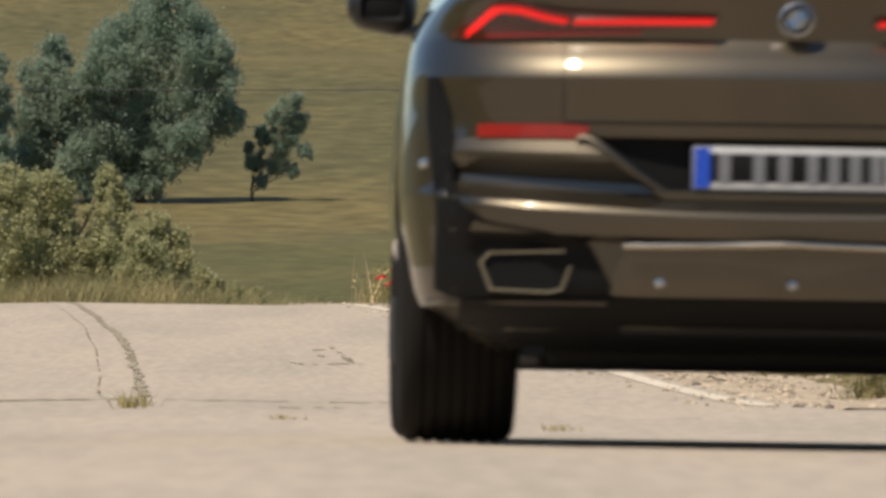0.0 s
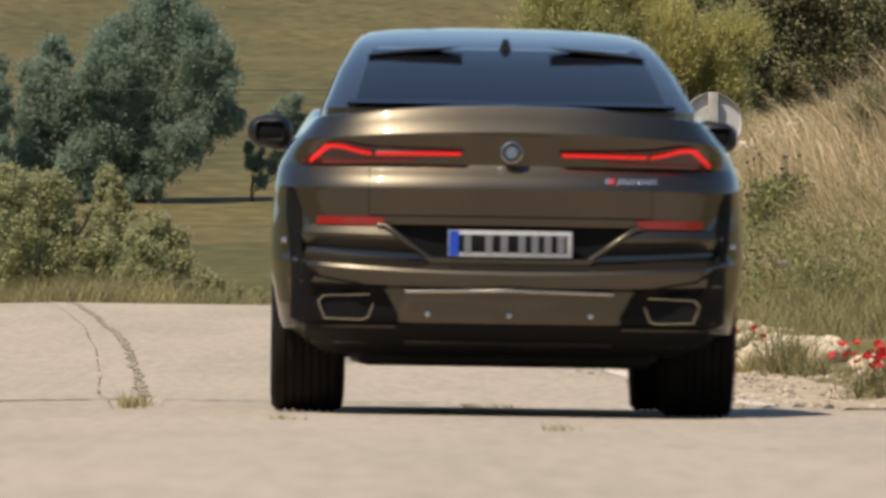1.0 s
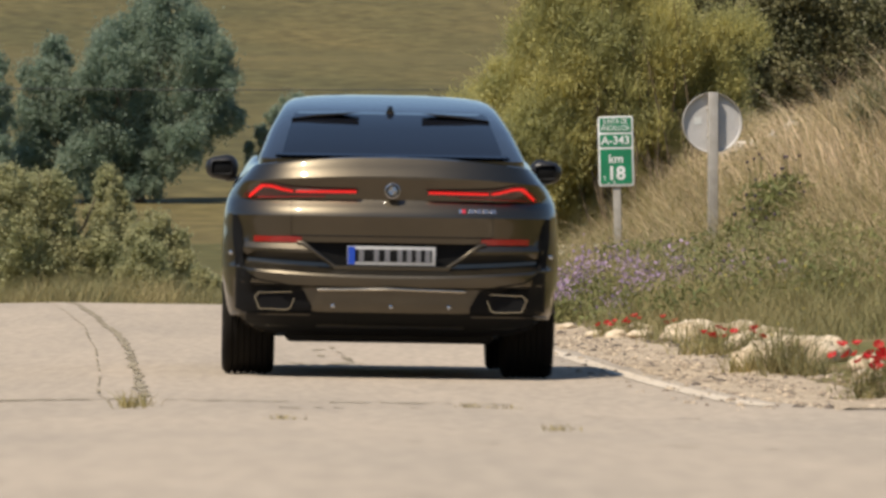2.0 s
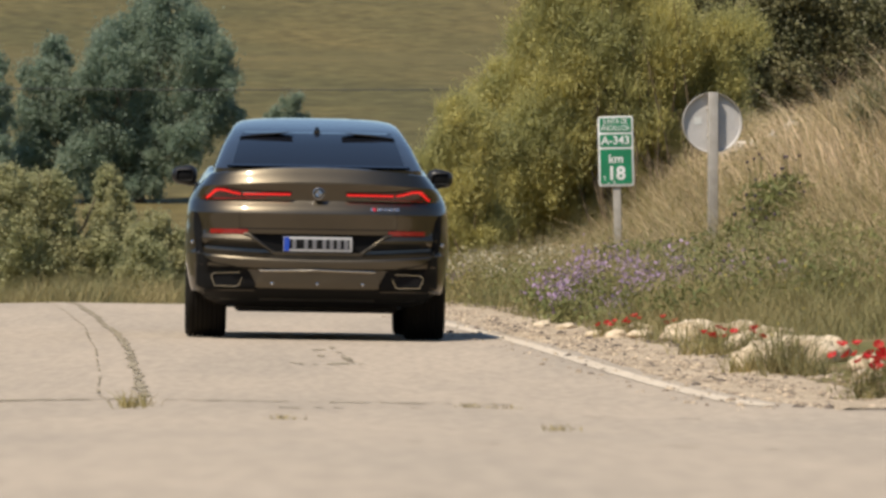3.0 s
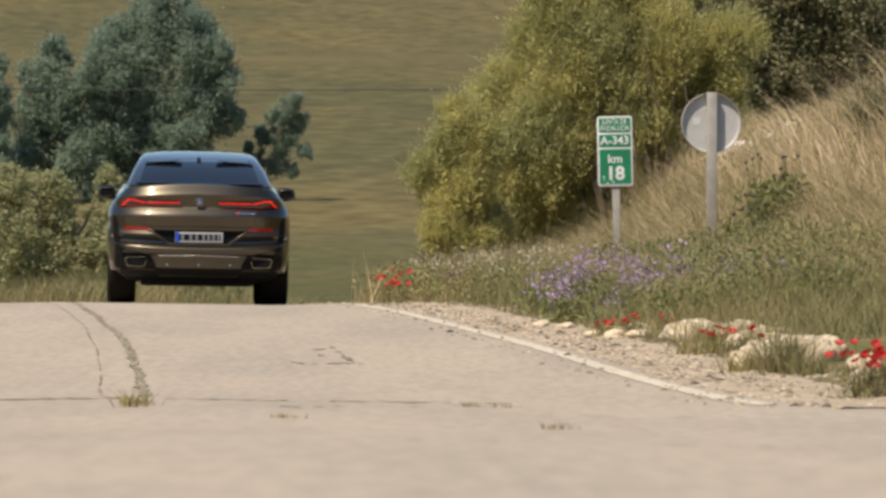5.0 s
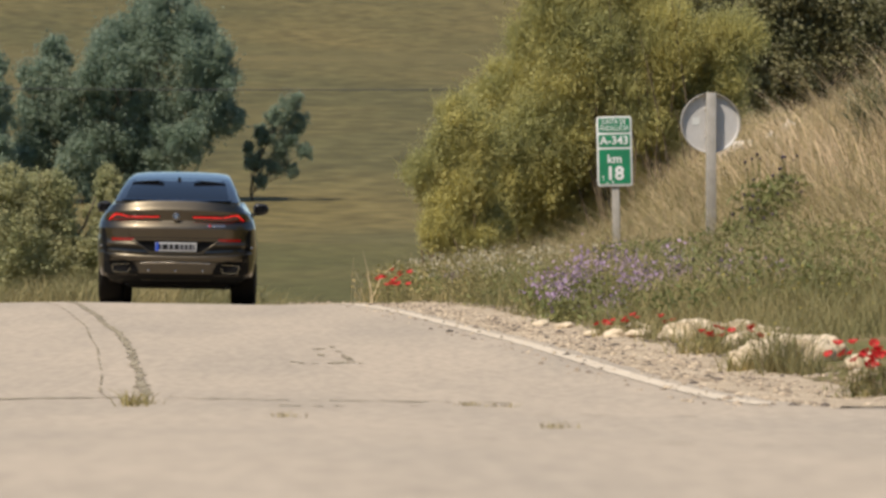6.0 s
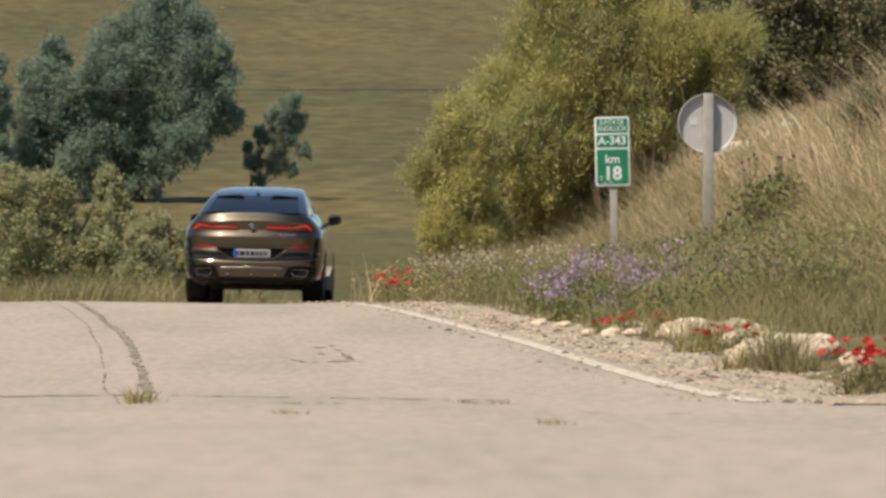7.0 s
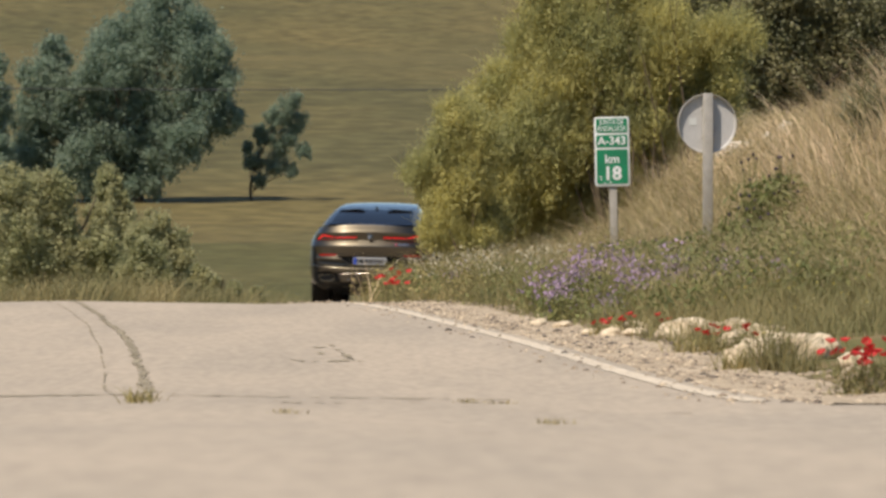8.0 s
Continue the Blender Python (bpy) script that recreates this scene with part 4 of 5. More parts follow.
shrub_at(-8.9, SHRUB_Y + 4, [(0, H + .2, .8), (.2, H - .7, .8), (-.5, H + .7, .5)], 12000, 35, "grey-green shrub at the edge of the field")


def make_broom(loc, clumps, count, seed, label):
    """Broom: hundreds of thin upright twigs fanning from the foot, with dead grey wood inside."""
    rng = np.random.default_rng(seed)
    bush = thing("broom_bush", loc, label, "shrub", "roadside shrubs")
    clumps = clumps + [(x + rng.normal() * r * .5, y - .1, z + rng.normal() * r * .5, r * .85) for x, y, z, r in clumps for _ in range(2)]
    pieces = []
    for k in range(34):
        bx, by, bz, br = clumps[k % len(clumps)]
        tip = Vector((bx, by, bz)) + Vector(rng.normal(size=3)) * br * .5 + Vector((0, 0, br * .5))
        foot = Vector((bx * .6 + rng.normal() * .15, by * .6, 0))
        mid = foot.lerp(tip, .5) + Vector(rng.normal(size=3)) * .12
        pieces.append(tube([foot, mid, tip], [.022, .015, .004], 5))
    for k in range(26 if count > 50000 else 0):
        foot = Vector((rng.uniform(.3, 1.7), -.75 + .1 * rng.normal(), .2))
        tip = foot + Vector((-.45 + .35 * rng.normal(), 0, rng.uniform(1.8, 3.4)))
        pieces.append(tube([foot, foot.lerp(tip, .5) + Vector((.08 * rng.normal(), 0, 0)), tip], [.02, .013, .004], 5))
    for v, f in pieces:
        part("stem", mesh_from("stem", v, f, DEAD_TWIG, True), DEAD_TWIG, bush, "bare grey-brown stem")
    pts = cloud(clumps, count // 3, rng, .3)
    v, f = blades(pts - np.array([0, 0, .06]), .20, .009, rng, .55, .5)
    tagged(part("greenery", mesh_from("greenery", v, f, LEAF_BROOM), LEAF_BROOM, bush, "thin yellow-green twigs"), kind="stuff")
    v, f = foliage([(x, y, z, r * 1.1) for x, y, z, r in clumps], count, .055, .018, rng, stretch=1.5)
    tagged(part("foliage", mesh_from("foliage", v, f, LEAF_BROOM), LEAF_BROOM, bush, "tiny yellow-green leaves"), kind="stuff")
    return bush


BY = 128.0
bz = ground_z(1.6, BY)
K = CAM_Z - bz
make_broom((1.6, BY, bz), [(-0.06, -0.30, K +3.57, 0.57), (0.65, 0.10, K +3.50, 0.64), (-0.06, 0.40, K +3.07, 0.46), (0.51, -0.10, K +2.93, 0.53), (1.15, -0.30, K +2.72, 0.46), (1.58, 0.10, K +2.43, 0.36), (-0.31, 0.40, K +2.57, 0.36), (0.23, -0.10, K +2.36, 0.46), (0.87, -0.30, K +2.15, 0.46), (-0.59, 0.09, K +2.15, 0.32), (-0.20, 0.40, K +1.86, 0.41), (-0.88, -0.09, K +1.79, 0.32), (0.37, -0.30, K +1.65, 0.41), (1.22, 0.10, K +1.79, 0.39), (-0.49, 0.40, K +1.36, 0.37), (-0.99, -0.09, K +1.29, 0.33), (0.08, -0.30, K +1.15, 0.37), (0.72, 0.09, K +1.22, 0.32), (-0.63, 0.36, K +0.86, 0.32), (-0.13, -0.08, K +0.72, 0.27), (-1.06, -0.23, K +0.79, 0.27), (1.72, 0.07, K +2.07, 0.26), (0.30, 0.28, K +0.79, 0.25), (-0.92, -0.30, K +0.40, 0.26), (-0.49, -0.30, K +0.47, 0.29), (-0.06, -0.30, K +0.40, 0.23), (0.44, -0.30, K +0.51, 0.21), (0.87, -0.30, K +0.79, 0.27), (1.22, -0.30, K +1.29, 0.29), (1.87, -0.10, K +2.22, 0.29), (1.97, -0.10, K +1.83, 0.26), (1.54, -0.10, K +1.68, 0.30), (2.08, -0.10, K +2.72, 0.30), (-0.35, -0.55, K +1.72, 0.39), (-0.63, -0.55, K +1.25, 0.36), (-0.06, -0.55, K +1.25, 0.39), (-0.06, -0.55, K +2.29, 0.43), (-0.35, -0.55, K +0.83, 0.30), (0.30, -0.55, K +2.72, 0.39), (0.65, -0.55, K +1.72, 0.36), (-0.13, -0.55, K +2.86, 0.36)], 210000, 41, "large yellow-green broom bush on the bank")
lz = ground_z(.25, BY - 2)
K2 = CAM_Z - lz
make_broom((.25, BY - 2, lz), [(-0.10, -0.23, K2 +1.54, 0.27), (-0.26, 0.07, K2 +1.18, 0.26), (-0.37, 0.24, K2 +0.83, 0.21), (-0.10, -0.08, K2 +0.86, 0.30), (-0.22, -0.20, K2 +0.49, 0.24), (0.08, 0.07, K2 +0.47, 0.24), (-0.03, 0.21, K2 +0.24, 0.19), (0.22, -0.06, K2 +0.29, 0.20), (0.18, -0.24, K2 +1.22, 0.29), (-0.03, -0.30, K2 +0.04, 0.21), (-0.28, -0.30, K2 +0.19, 0.21), (0.22, -0.30, K2 +0.08, 0.20), (0.11, -0.30, K2 +0.72, 0.26)], 44000, 42, "rounded yellow-green broom bush at the verge")

oz = ground_z(4.9, 138)
KO = CAM_Z - oz
OAK = [(-1.24, 3.31, 0.37), (-0.70, 3.08, 0.42), (-0.16, 3.24, 0.46), (0.38, 3.01, 0.46), (0.91, 3.16, 0.46), (-0.62, 2.55, 0.35), (-0.09, 2.55, 0.40), (0.45, 2.47, 0.32), (0.91, 2.70, 0.35), (-0.46, 2.16, 0.25), (0.07, 2.16, 0.25), (-0.93, 2.81, 0.26), (-1.39, 3.55, 0.31), (0.61, 3.70, 0.46), (-0.16, 3.85, 0.46), (1.07, 2.31, 0.23)]
rng = np.random.default_rng(51)
make_tree("holm_oak", (4.9, 138, oz), [(x, float(rng.normal()) * .3, KO + z, r) for x, z, r in OAK], LEAF_OAK, 60000, .055, .10,
          "dark evergreen oak on top of the bank", "tree", seed=52)


# ---- verge: gravel, rocks, grass, flowers ----
def make_shoulder():
    verts, faces = [], []
    ys = list(np.arange(46, 170, .5))
    n = 9
    for y in ys:
        inner, outer = line_x(y) + .14, line_x(y) + 1.02 + .14 * noise.noise((0, y * .4, 7))
        for i in range(n):
            x = inner + (outer - inner) * i / (n - 1)
            edge = -.035 if i in (0, n - 1) else 0.0
            verts.append((x, y, ground_z(x, y) + .012 + edge + .018 * noise.noise((x * 4, y * 2, 1)) + .012))
    faces = [(j * n + i, j * n + i + 1, (j + 1) * n + i + 1, (j + 1) * n + i) for j in range(len(ys) - 1) for i in range(n - 1)]
    tagged(new("gravel_shoulder", mesh_from("gravel_shoulder", verts, faces, GRAVEL_BED, True)), "pale crumbling gravel shoulder beside the edge line", "shoulder", kind="structure")


def pebble_mesh(rng, n, grow=1.0):
    """Loose stones, each a squashed irregular lump."""
    base = [(0, 0, 1), (1, 0, 0), (0, 1, 0), (-1, 0, 0), (0, -1, 0), (.6, .6, .6), (-.6, .6, .6), (-.6, -.6, .6), (.6, -.6, .6)]
    tris = [(0, 5, 6), (0, 6, 7), (0, 7, 8), (0, 8, 5), (1, 2, 5), (2, 3, 6), (3, 4, 7), (4, 1, 8), (5, 2, 6), (6, 3, 7), (7, 4, 8), (8, 1, 5)]
    verts, faces = [], []
    for _ in range(n):
        y = rng.uniform(46, 125)
        u = .17 + .98 * rng.uniform() if rng.uniform() < .95 else rng.uniform(-.35, .2)
        x = line_x(y) + u
        z = max(ground_z(x, y), road_z(x, y) - .02)
        r = (.006 + .016 * rng.uniform() ** 3) * grow
        k = len(verts)
        sx, sy, sz = r * rng.uniform(.8, 1.6), r * rng.uniform(.8, 1.6), r * rng.uniform(.5, 1)
        for a, b, c in base:
            verts.append((x + a * sx * rng.uniform(.8, 1.2), y + b * sy * rng.uniform(.8, 1.2), z + .012 + c * sz))
        faces += [tuple(i + k for i in t) for t in tris]
    return verts, faces


def rock_mesh(seed, size):
    rng = np.random.default_rng(seed)
    bm = bmesh.new()
    bmesh.ops.create_icosphere(bm, subdivisions=3, radius=1)
    off = Vector(rng.uniform(-9, 9, 3))
    for v in bm.verts:
        d = 1 + .42 * noise.noise(v.co * 1.1 + off) + .26 * noise.noise(v.co * 2.7 + off) + .13 * noise.noise(v.co * 6 + off)
        v.co = Vector((v.co.x * size[0], v.co.y * size[1], v.co.z * size[2])) * d
        v.co.z = max(v.co.z, -.35 * size[2])
    smooth_by_angle(bm, 14)
    return bm


def make_rock(x, y, size, seed, mat=ROCK, label="pale limestone rock at the gravel's edge", lift=0.3):
    me = bpy.data.meshes.new("rock")
    bm = rock_mesh(seed, size)
    bm.to_mesh(me)
    bm.free()
    me.materials.append(mat)
    ob = tagged(new("rock", me), label, "rock", "verge rocks")
    ob.matrix_basis = pose(x, y, ground_z(x, y) + .02 + size[2] * lift, 0, 0, seed * 40)


make_shoulder()
G = np.random.default_rng(61)
v, f = pebble_mesh(G, 9000)
tagged(new("gravel", mesh_from("gravel", v, f, GRAVEL, True)), "loose pale stones along the road edge", "gravel", kind="stuff")
v, f = pebble_mesh(G, 700, 1.35)
tagged(new("dark_gravel", mesh_from("dark_gravel", v, f, DARK_STONE, True)), "scattered dark stones along the road edge", "gravel", kind="stuff")
for k, (x, y, s) in enumerate([(1.91, 75.5, (.30, .26, .12)), (2.20, 74.0, (.22, .22, .085)), (2.34, 72.0, (.24, .22, .075)), (2.50, 69.0, (.20, .22, .085)), (2.02, 63.4, (.17, .2, .12)), (2.30, 63.8, (.20, .2, .14)),
                               (2.10, 66.0, (.2, .2, .10)), (2.42, 65.0, (.16, .2, .12)), (1.55, 79.5, (.12, .12, .06)), (1.35, 80.5, (.10, .1, .05)), (.85, 86.0, (.07, .1, .05)),
                               (2.05, 70.5, (.12, .12, .08)), (2.28, 69.5, (.14, .12, .08)), (1.02, 84.0, (.08, .08, .05)), (2.45, 58.5, (.10, .12, .09)), (2.36, 56.8, (.08, .1, .06)), (1.34, 78.2, (.10, .1, .05)), (1.52, 78.0, (.12, .1, .05)), (1.20, 79.8, (.07, .08, .04))]):
    make_rock(x, y, s, 3 + k, lift=.16)
make_rock(3.54, 121.0, (.30, .18, .17), 31, PALE_STONE, "pale stone lying on the dry bank", .5)
make_rock(4.05, 118.0, (.10, .09, .11), 32, PALE_STONE, "small white stone on the dry bank", .8)
make_rock(3.86, 118.5, (.08, .07, .10), 33, PALE_STONE, "small white stone on the dry bank", .8)


def verge_points(n, u0, u1, y0, y1, rng, clump=8, tight=.12):
    """Feet of plants in small clumps, between two lines beside the road."""
    m = max(1, n // clump)
    y = rng.uniform(y0, y1, m)
    u = rng.uniform(u0, u1, m)
    y = np.repeat(y, clump) + rng.normal(size=m * clump) * tight
    x = np.array([line_x(a) for a in y]) + np.repeat(u, clump) + rng.normal(size=m * clump) * tight
    return np.array([(a, b, ground_z(a, b) - .01) for a, b in zip(x, y)])


def stuff(name, v, f, mat, label, category):
    return tagged(new(name, mesh_from(name, v, f, mat)), label, category, kind="stuff")


v, f = blades(verge_points(44000, 1.05, 3.6, 68, 155, G), .20, .007, G, .45, .6)
stuff("verge_grass", v, f, GRASS_MIXED, "green grass along the gravel verge", "grass")
v, f = blades(verge_points(64000, 3.1, 7.5, 76, 150, G, 10, .10), .28, .006, G, .8, .7, toward=(-.1, 0))
stuff("dry_grass", v, f, GRASS_DRY, "straw-coloured dry grass covering the bank", "grass")
v, f = blades(verge_points(15000, 1.9, 5.0, 82, 125, G, 10, .10), .40, .005, G, .7, .6)
w, g = blades(verge_points(1500, 4.3, 6.2, 92, 108, G, 10, .12), .75, .008, G, .35, .4, toward=(-.25, 0))
stuff("straw_stalks", w, g, GRASS_DRY, "tall straw stalks leaning from the bank", "grass")
stuff("dry_stalks", v, f, GRASS_DRY, "thin dry stalks among the green weeds", "grass")


def leafy(n, u0, u1, y0, y1, h, size, rng, clump=40, tight=.14):
    feet = verge_points(n, u0, u1, y0, y1, rng, clump, tight)
    lift = np.repeat(rng.uniform(.4, 1.0, len(feet) // clump), clump) * h
    feet[:, 2] += lift * rng.uniform(0, 1, len(feet)) ** .7
    return leaves(feet, size, size * .4, rng, .8)


v, f = leafy(46000, 1.25, 3.8, 80, 135, .42, .055, G)
stuff("weeds", v, f, WEED, "leafy green weeds crowding the foot of the bank", "weeds")
v, f = leafy(24000, 2.0, 3.5, 84, 101, .54, .055, G, 60, .15)
stuff("tall_weeds", v, f, WEED, "tall fresh green weeds behind the verge", "weeds")
v, f = leafy(30000, 2.2, 6.0, 84, 130, .40, .045, G, 30, .16)
stuff("bank_weeds", v, f, GRASS_GREEN, "yellowish weeds among the dry grass", "weeds")
v, f = leafy(16000, 3.4, 6.6, 86, 125, .30, .045, G, 24, .18)
stuff("bank_herbs", v, f, GRASS_MIXED, "low dull green herbs among the straw on the bank", "weeds")
v, f = leafy(16000, 1.0, 2.6, 104, 150, .5, .05, G)
stuff("crest_weeds", v, f, GRASS_GREEN, "pale green weeds along the crest", "weeds")


v, f = blades(verge_points(30000, 1.3, 4.6, 80, 130, G, 6, .12), .40, .006, G, .7, .6)
stuff("feathery_grass", v, f, GRASS_MIXED, "thin feathery grass above the weeds", "grass")
pts = verge_points(260, 1.6, 4.6, 60, 110, G, 3, .2)
pts[:, 2] += G.uniform(.15, .5, len(pts))
v, f = leaves(pts, .018, .018, G, .3)
stuff("yellow_flowers", v, f, YELLOW, "tiny yellow blossoms scattered in the verge", "flowers")


def stems_and_heads(rng, count, spread, height, stem_r=.003):
    """Thin stems from one foot; returns their tubes and tips."""
    pieces, tips = [], []
    for _ in range(count):
        a, r = rng.uniform(0, 2 * math.pi), spread * rng.uniform() ** .5
        h = height * rng.uniform(.6, 1.1)
        foot = Vector((math.cos(a) * r * .35, math.sin(a) * r * .35, -.02))
        tip = Vector((math.cos(a) * r, math.sin(a) * r, h))
        mid = foot.lerp(tip, .5) + Vector((rng.normal() * .02, rng.normal() * .02, .03))
        pieces.append(tube([foot, mid, tip], [stem_r * 1.3, stem_r, stem_r * .7], 4))
        tips.append(tip)
    return pieces, tips


def poppy_head(tip, r, rng):
    """A bowl of four broad overlapping petals."""
    verts, faces = [], []
    lean = Euler((rng.normal() * .35, rng.normal() * .35, rng.uniform(0, 6)))
    for k in range(4):
        a = k * math.pi / 2
        n = len(verts)
        for rr, zz, w in ((.1, 0, .2), (.6, .25, .75), (1.0, .62, .7)):
            for s in (-1, 0, 1):
                p = Vector((math.cos(a + s * w) * rr * r, math.sin(a + s * w) * rr * r, zz * r + (.08 * r if s else 0)))
                p.rotate(lean)
                verts.append(tip + p)
        for i in range(2):
            for j in range(2):
                faces.append((n + i * 3 + j, n + i * 3 + j + 1, n + i * 3 + j + 4, n + i * 3 + j + 3))
    return verts, faces


def make_poppy(x, y, heads, spread, height, seed, leaf_count=260, size=.029):
    rng = np.random.default_rng(seed)
    plant = thing("poppy_plant", (x, y, ground_z(x, y) + .01), "red poppies on thin green stems at the roadside", "wildflower", "poppies")
    pieces, tips = stems_and_heads(rng, heads, spread, height)
    for v, f in pieces:
        part("stalk", mesh_from("stalk", v, f, WEED, True), WEED, plant)
    pts = np.stack([rng.normal(size=leaf_count) * spread * .45, rng.normal(size=leaf_count) * spread * .45, rng.uniform(0, height * .62, leaf_count)], 1)
    v, f = leaves(pts, .045, .010, rng, .9)
    tagged(part("foliage", mesh_from("foliage", v, f, GRASS_MIXED), GRASS_MIXED, plant), kind="stuff")
    for t in tips:
        v, f = poppy_head(Vector((0, 0, 0)), size * rng.uniform(.8, 1.2), rng)
        part("flower", mesh_from("flower", v, f, RED, True), RED, plant, "red poppy bloom", m=Matrix.Translation(t))


def make_purple(x, y, height, spread, seed):
    rng = np.random.default_rng(seed)
    plant = thing("purple_wildflower", (x, y, ground_z(x, y) + .01), "tall purple wildflowers in the green verge", "wildflower", "purple wildflowers")
    pieces, tips = stems_and_heads(rng, 10, spread, height)
    for v, f in pieces:
        part("stem", mesh_from("stem", v, f, WEED, True), WEED, plant)
    n = 420
    pts = np.stack([rng.normal(size=n) * spread * .6, rng.normal(size=n) * spread * .6, rng.uniform(0, height * .75, n)], 1)
    v, f = leaves(pts, .06, .018, rng, .9)
    tagged(part("foliage", mesh_from("foliage", v, f, WEED), WEED, plant), kind="stuff")
    pts = np.concatenate([np.array(t) + rng.normal(size=(10, 3)) * [.05, .05, .06] for t in tips])
    v, f = leaves(pts, .038, .028, rng, .3)
    tagged(part("bloom", mesh_from("bloom", v, f, PURPLE), PURPLE, plant, "small purple blossoms"), kind="stuff")


# poppies, nearest first
for k, (x, y, n, sp, h) in enumerate([(2.16, 51.9, 15, .17, .27), (2.34, 52.2, 11, .14, .26), (2.03, 67.5, 5, .10, .17), (1.90, 70.2, 7, .11, .16), (1.28, 79.5, 4, .10, .12), (1.50, 79.0, 5, .10, .13),
                                      (1.72, 78.5, 4, .09, .12), (-.60, 107.2, 8, .13, .34), (-.42, 107.8, 7, .12, .33)]):
    make_poppy(x, y, n, sp, h, 100 + k, 420 if k < 2 else 160, .034 if y > 100 else .029)
P = np.random.default_rng(71)
for k in range(24):
    y = P.uniform(84, 99)
    make_purple(line_x(y) + 1.0 + (k * 7 % 24 / 23) * 1.75 + P.normal() * .08, y, .16 + .34 * P.uniform(), .18, 200 + k)
for k in range(5):
    make_purple(1.62 + .12 * k, 85.5 + k * .5, .34, .16, 230 + k)
make_purple(.15, 112, .25, .15, 220)


def make_tuft(x, y, count, height, spread, seed, mat, name, label, flat=True):
    rng = np.random.default_rng(seed)
    feet = np.stack([rng.normal(size=count) * spread, rng.normal(size=count) * spread, np.zeros(count) - .01], 1)
    v, f = blades(feet, height, .007, rng, .55, .6)
    ob = tagged(new(name, mesh_from(name, v, f, mat)), label, "grass tuft", "grass tufts", "stuff")
    ob.matrix_basis = pose(x, y, max(ground_z(x, y), road_z(x, y) if flat else -9))


make_tuft(2.08, 61.5, 300, .27, .075, 301, GRASS_MIXED, "grass_tuft", "bushy green grass tuft growing in the gravel", False)
make_tuft(1.88, 62.5, 200, .14, .08, 302, GRASS_GREEN, "grass_tuft", "small green grass tuft in the gravel", False)
make_tuft(2.22, 60.8, 160, .15, .09, 303, GRASS_MIXED, "grass_tuft", "green grass tuft in the gravel", False)
make_tuft(1.78, 69.5, 220, .12, .10, 304, GRASS_GREEN, "grass_tuft", "small green grass tuft in the gravel", False)
make_tuft(1.36, 79.0, 220, .10, .10, 305, GRASS_GREEN, "grass_tuft", "low green tuft at the gravel's edge", False)
for k, (x, y, h) in enumerate([(-1.39, 45.0, .09), (-1.36, 46.0, .07), (.42, 36.5, .035), (-.62, 40.0, .03), (.12, 48.2, .03), (.3, 47.8, .03)]):
    make_tuft(x, y, 45, h * .8, .035, 310 + k, GRASS_GREEN, "joint_weed", "weedy tuft growing out of a road joint")


def make_thistle(x, y, height, seed):
    rng = np.random.default_rng(seed)
    plant = thing("thistle", (x, y, ground_z(x, y)), "tall dark thistle with purple heads on the bank", "wildflower", "thistles")
    pieces, tips = stems_and_heads(rng, 12, .24, height, .006)
    for v, f in pieces:
        part("stalk", mesh_from("stalk", v, f, WEED, True), WEED, plant)
    n = 500
    pts = np.stack([rng.normal(size=n) * .13, rng.normal(size=n) * .13, rng.uniform(0, height * .8, n)], 1)
    v, f = leaves(pts, .10, .03, rng, .5)
    tagged(part("foliage", mesh_from("foliage", v, f, WEED), WEED, plant), kind="stuff")
    for t in tips:
        bm = bmesh.new()
        bmesh.ops.create_icosphere(bm, subdivisions=1, radius=.017)
        for w in bm.verts:
            w.co *= 1 + .25 * rng.normal()
        part("seed_head", bm, THISTLE, plant, "dark purple thistle head", m=Matrix.Translation(t))


THISTLE = material("thistle_head", (.06, .04, .055), .8, scale=30, fine=80)
make_thistle(3.12, 98.0, .95, 401)
make_thistle(3.35, 99.0, .85, 402)
make_thistle(2.98, 97.0, .6, 403)


def make_agave(x, y, seed):
    rng = np.random.default_rng(seed)
    plant = thing("spiky_shrub", (x, y, ground_z(x, y)), "dark green spiky shrub rooted in the dry bank", "shrub", "roadside shrubs")
    feet = rng.normal(size=(420, 3)) * [.16, .16, .12] + [0, 0, .25]
    v, f = blades(feet, .30, .02, rng, .9, .5)
    tagged(part("foliage", mesh_from("foliage", v, f, LEAF_OAK), LEAF_OAK, plant), kind="stuff")
    w, g = merge([tube([(0, 0, -.1), (.03, 0, .15), (0, 0, .35)], [.05, .04, .02], 7)])
    part("trunk", mesh_from("trunk", w, g, BARK, True), BARK, plant)


make_agave(4.42, 101.0, 411)


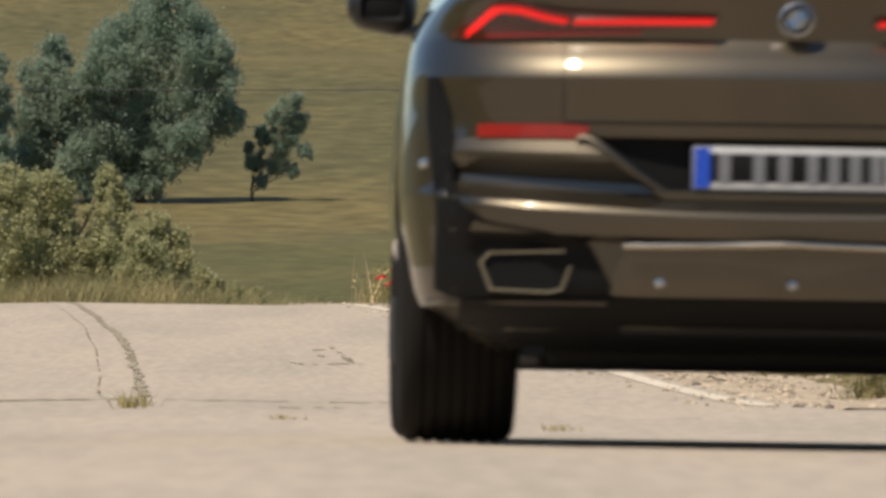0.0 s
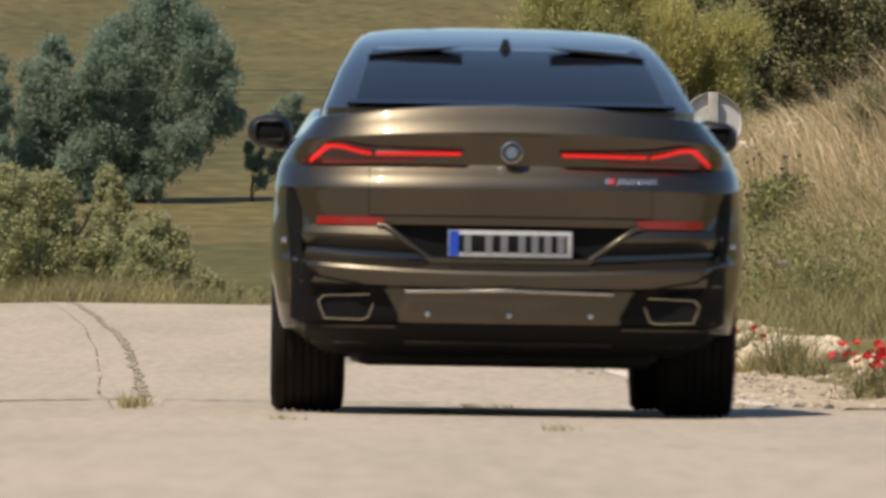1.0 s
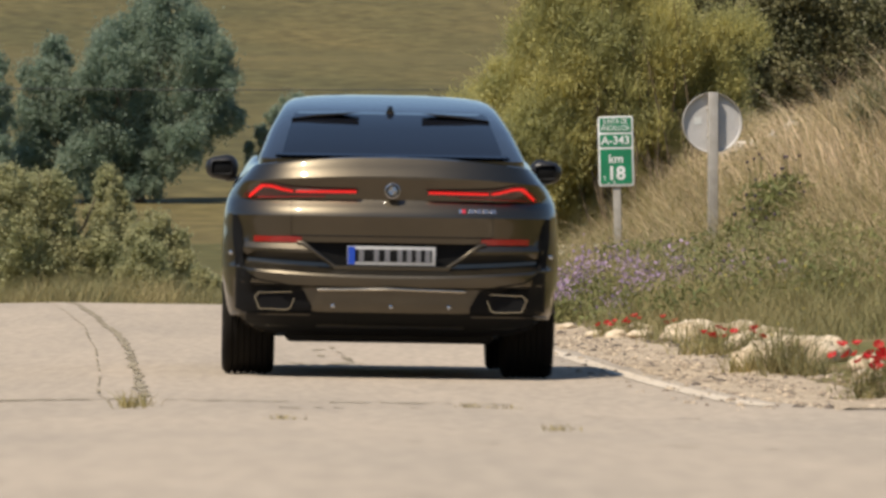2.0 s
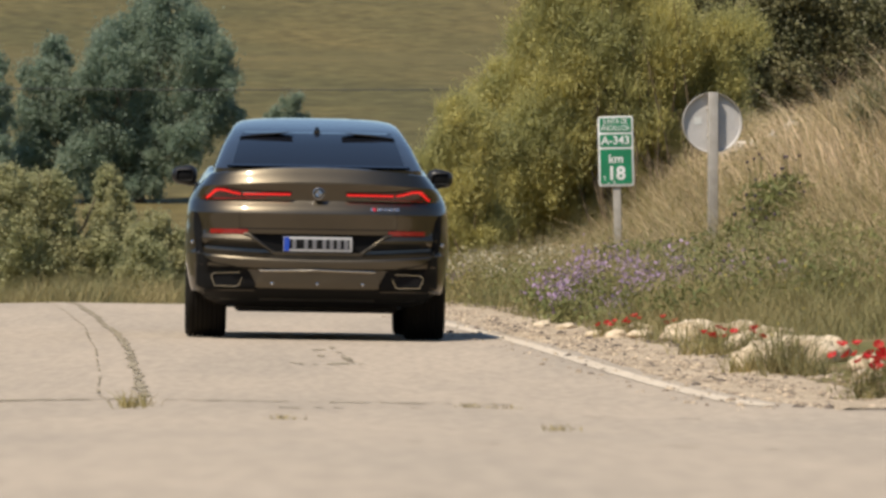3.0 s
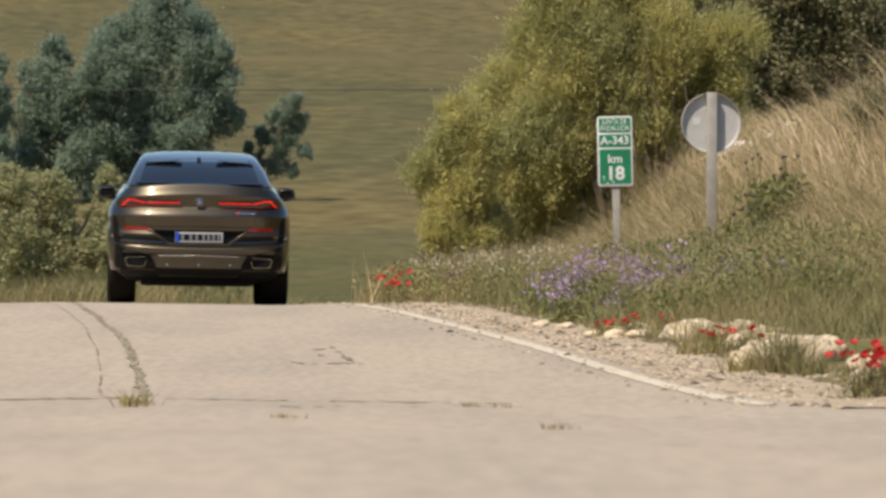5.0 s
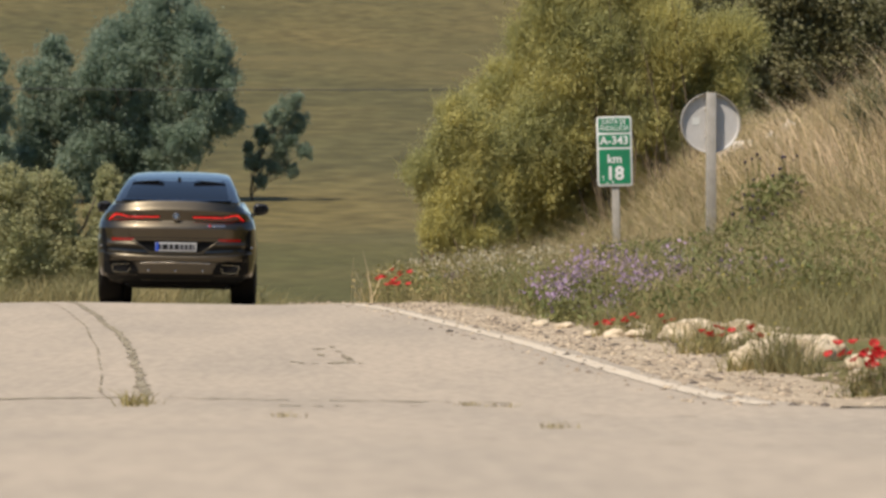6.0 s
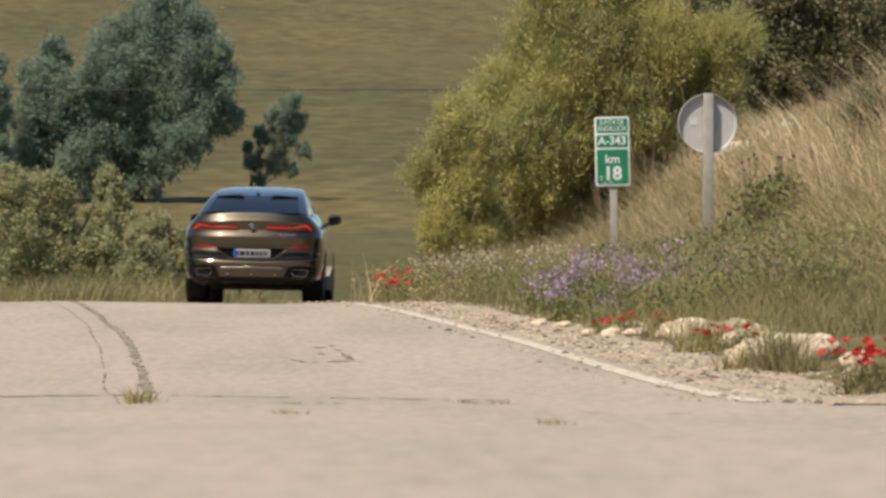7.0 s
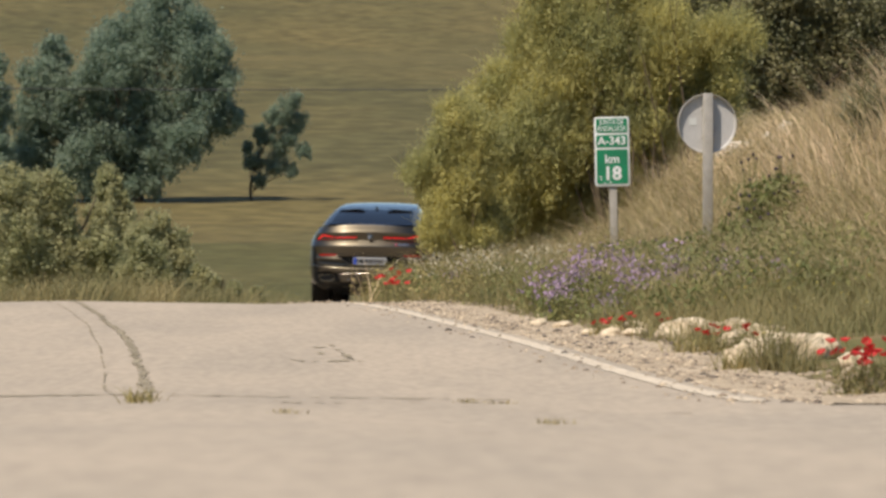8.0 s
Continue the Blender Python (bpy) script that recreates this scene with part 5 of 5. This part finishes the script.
def left_points(n, y0, y1, rng):
    y = rng.uniform(y0, y1, n)
    x = np.array([lane_x(a) - 5.0 for a in y]) - rng.uniform(0, 4, n)
    return np.array([(a, b, ground_z(a, b) - .01) for a, b in zip(x, y)])


v, f = blades(left_points(30000, 165, 205, G), .62, .014, G, .5)
stuff("far_verge_grass", v, f, GRASS_MIXED, "rough green grass beyond the crest", "grass")


v, f = blades(np.array([(x, y, ground_z(x, y)) for x, y in zip(-.84 + .07 * G.normal(size=10), 108.9 + .2 * G.normal(size=10))]), .50, .007, G, .25, .4)
stuff("crest_stalks", v, f, GRASS_DRY, "pale dry stalks standing by the poppies on the crest", "grass")
pts = verge_points(900, 1.15, 2.2, 100, 122, G, 9, .07)
pts[:, 2] += G.uniform(.30, .55, len(pts))
v, f = leaves(pts, .035, .022, G, .6)
stuff("seed_heads", v, f, SEED, "pale fluffy seed heads above the verge grass", "grass")


# ---- cable across the field ----
def make_cable():
    pts = [(x, 300.0, CAM_Z + 4.70 + .0006 * (x + 4) ** 2) for x in np.linspace(-60, 40, 41)]
    v, f = tube(pts, [.016] * len(pts), 6)
    tagged(new("cable", mesh_from("cable", v, f, WIRE, True)), "thin dark overhead cable in front of the field", "cable")


make_cable()


# ---- motion ----
CAR_SPEED = 16.965


def car_pose(t):
    y = 27.45 + CAR_SPEED * t - .65 * math.exp(-((t - .7) / .5) ** 2)
    x = lane_x(y) - .012
    yaw = math.degrees(math.atan2(lane_x(y + 1.5) - lane_x(y - 1.5), 3.0))
    slope = (road_z(lane_x(y + 3), y + 3) - road_z(x, y)) / 3.0
    return pose(x, y, road_z(x, y) + .004, math.degrees(math.atan(slope)), .92, -.65 * yaw)


def motions():
    walk(CAR, [(k / 10, car_pose(k / 10)) for k in range(81)])
    for w in WHEELS:
        base = w.matrix_basis.copy()
        turn = CAR_SPEED / FPS / .375
        turn = min(turn, radians(86))
        walk(w, [(k / FPS, base @ Matrix.Rotation(-turn * k, 4, "X")) for k in range(241)])


motions()
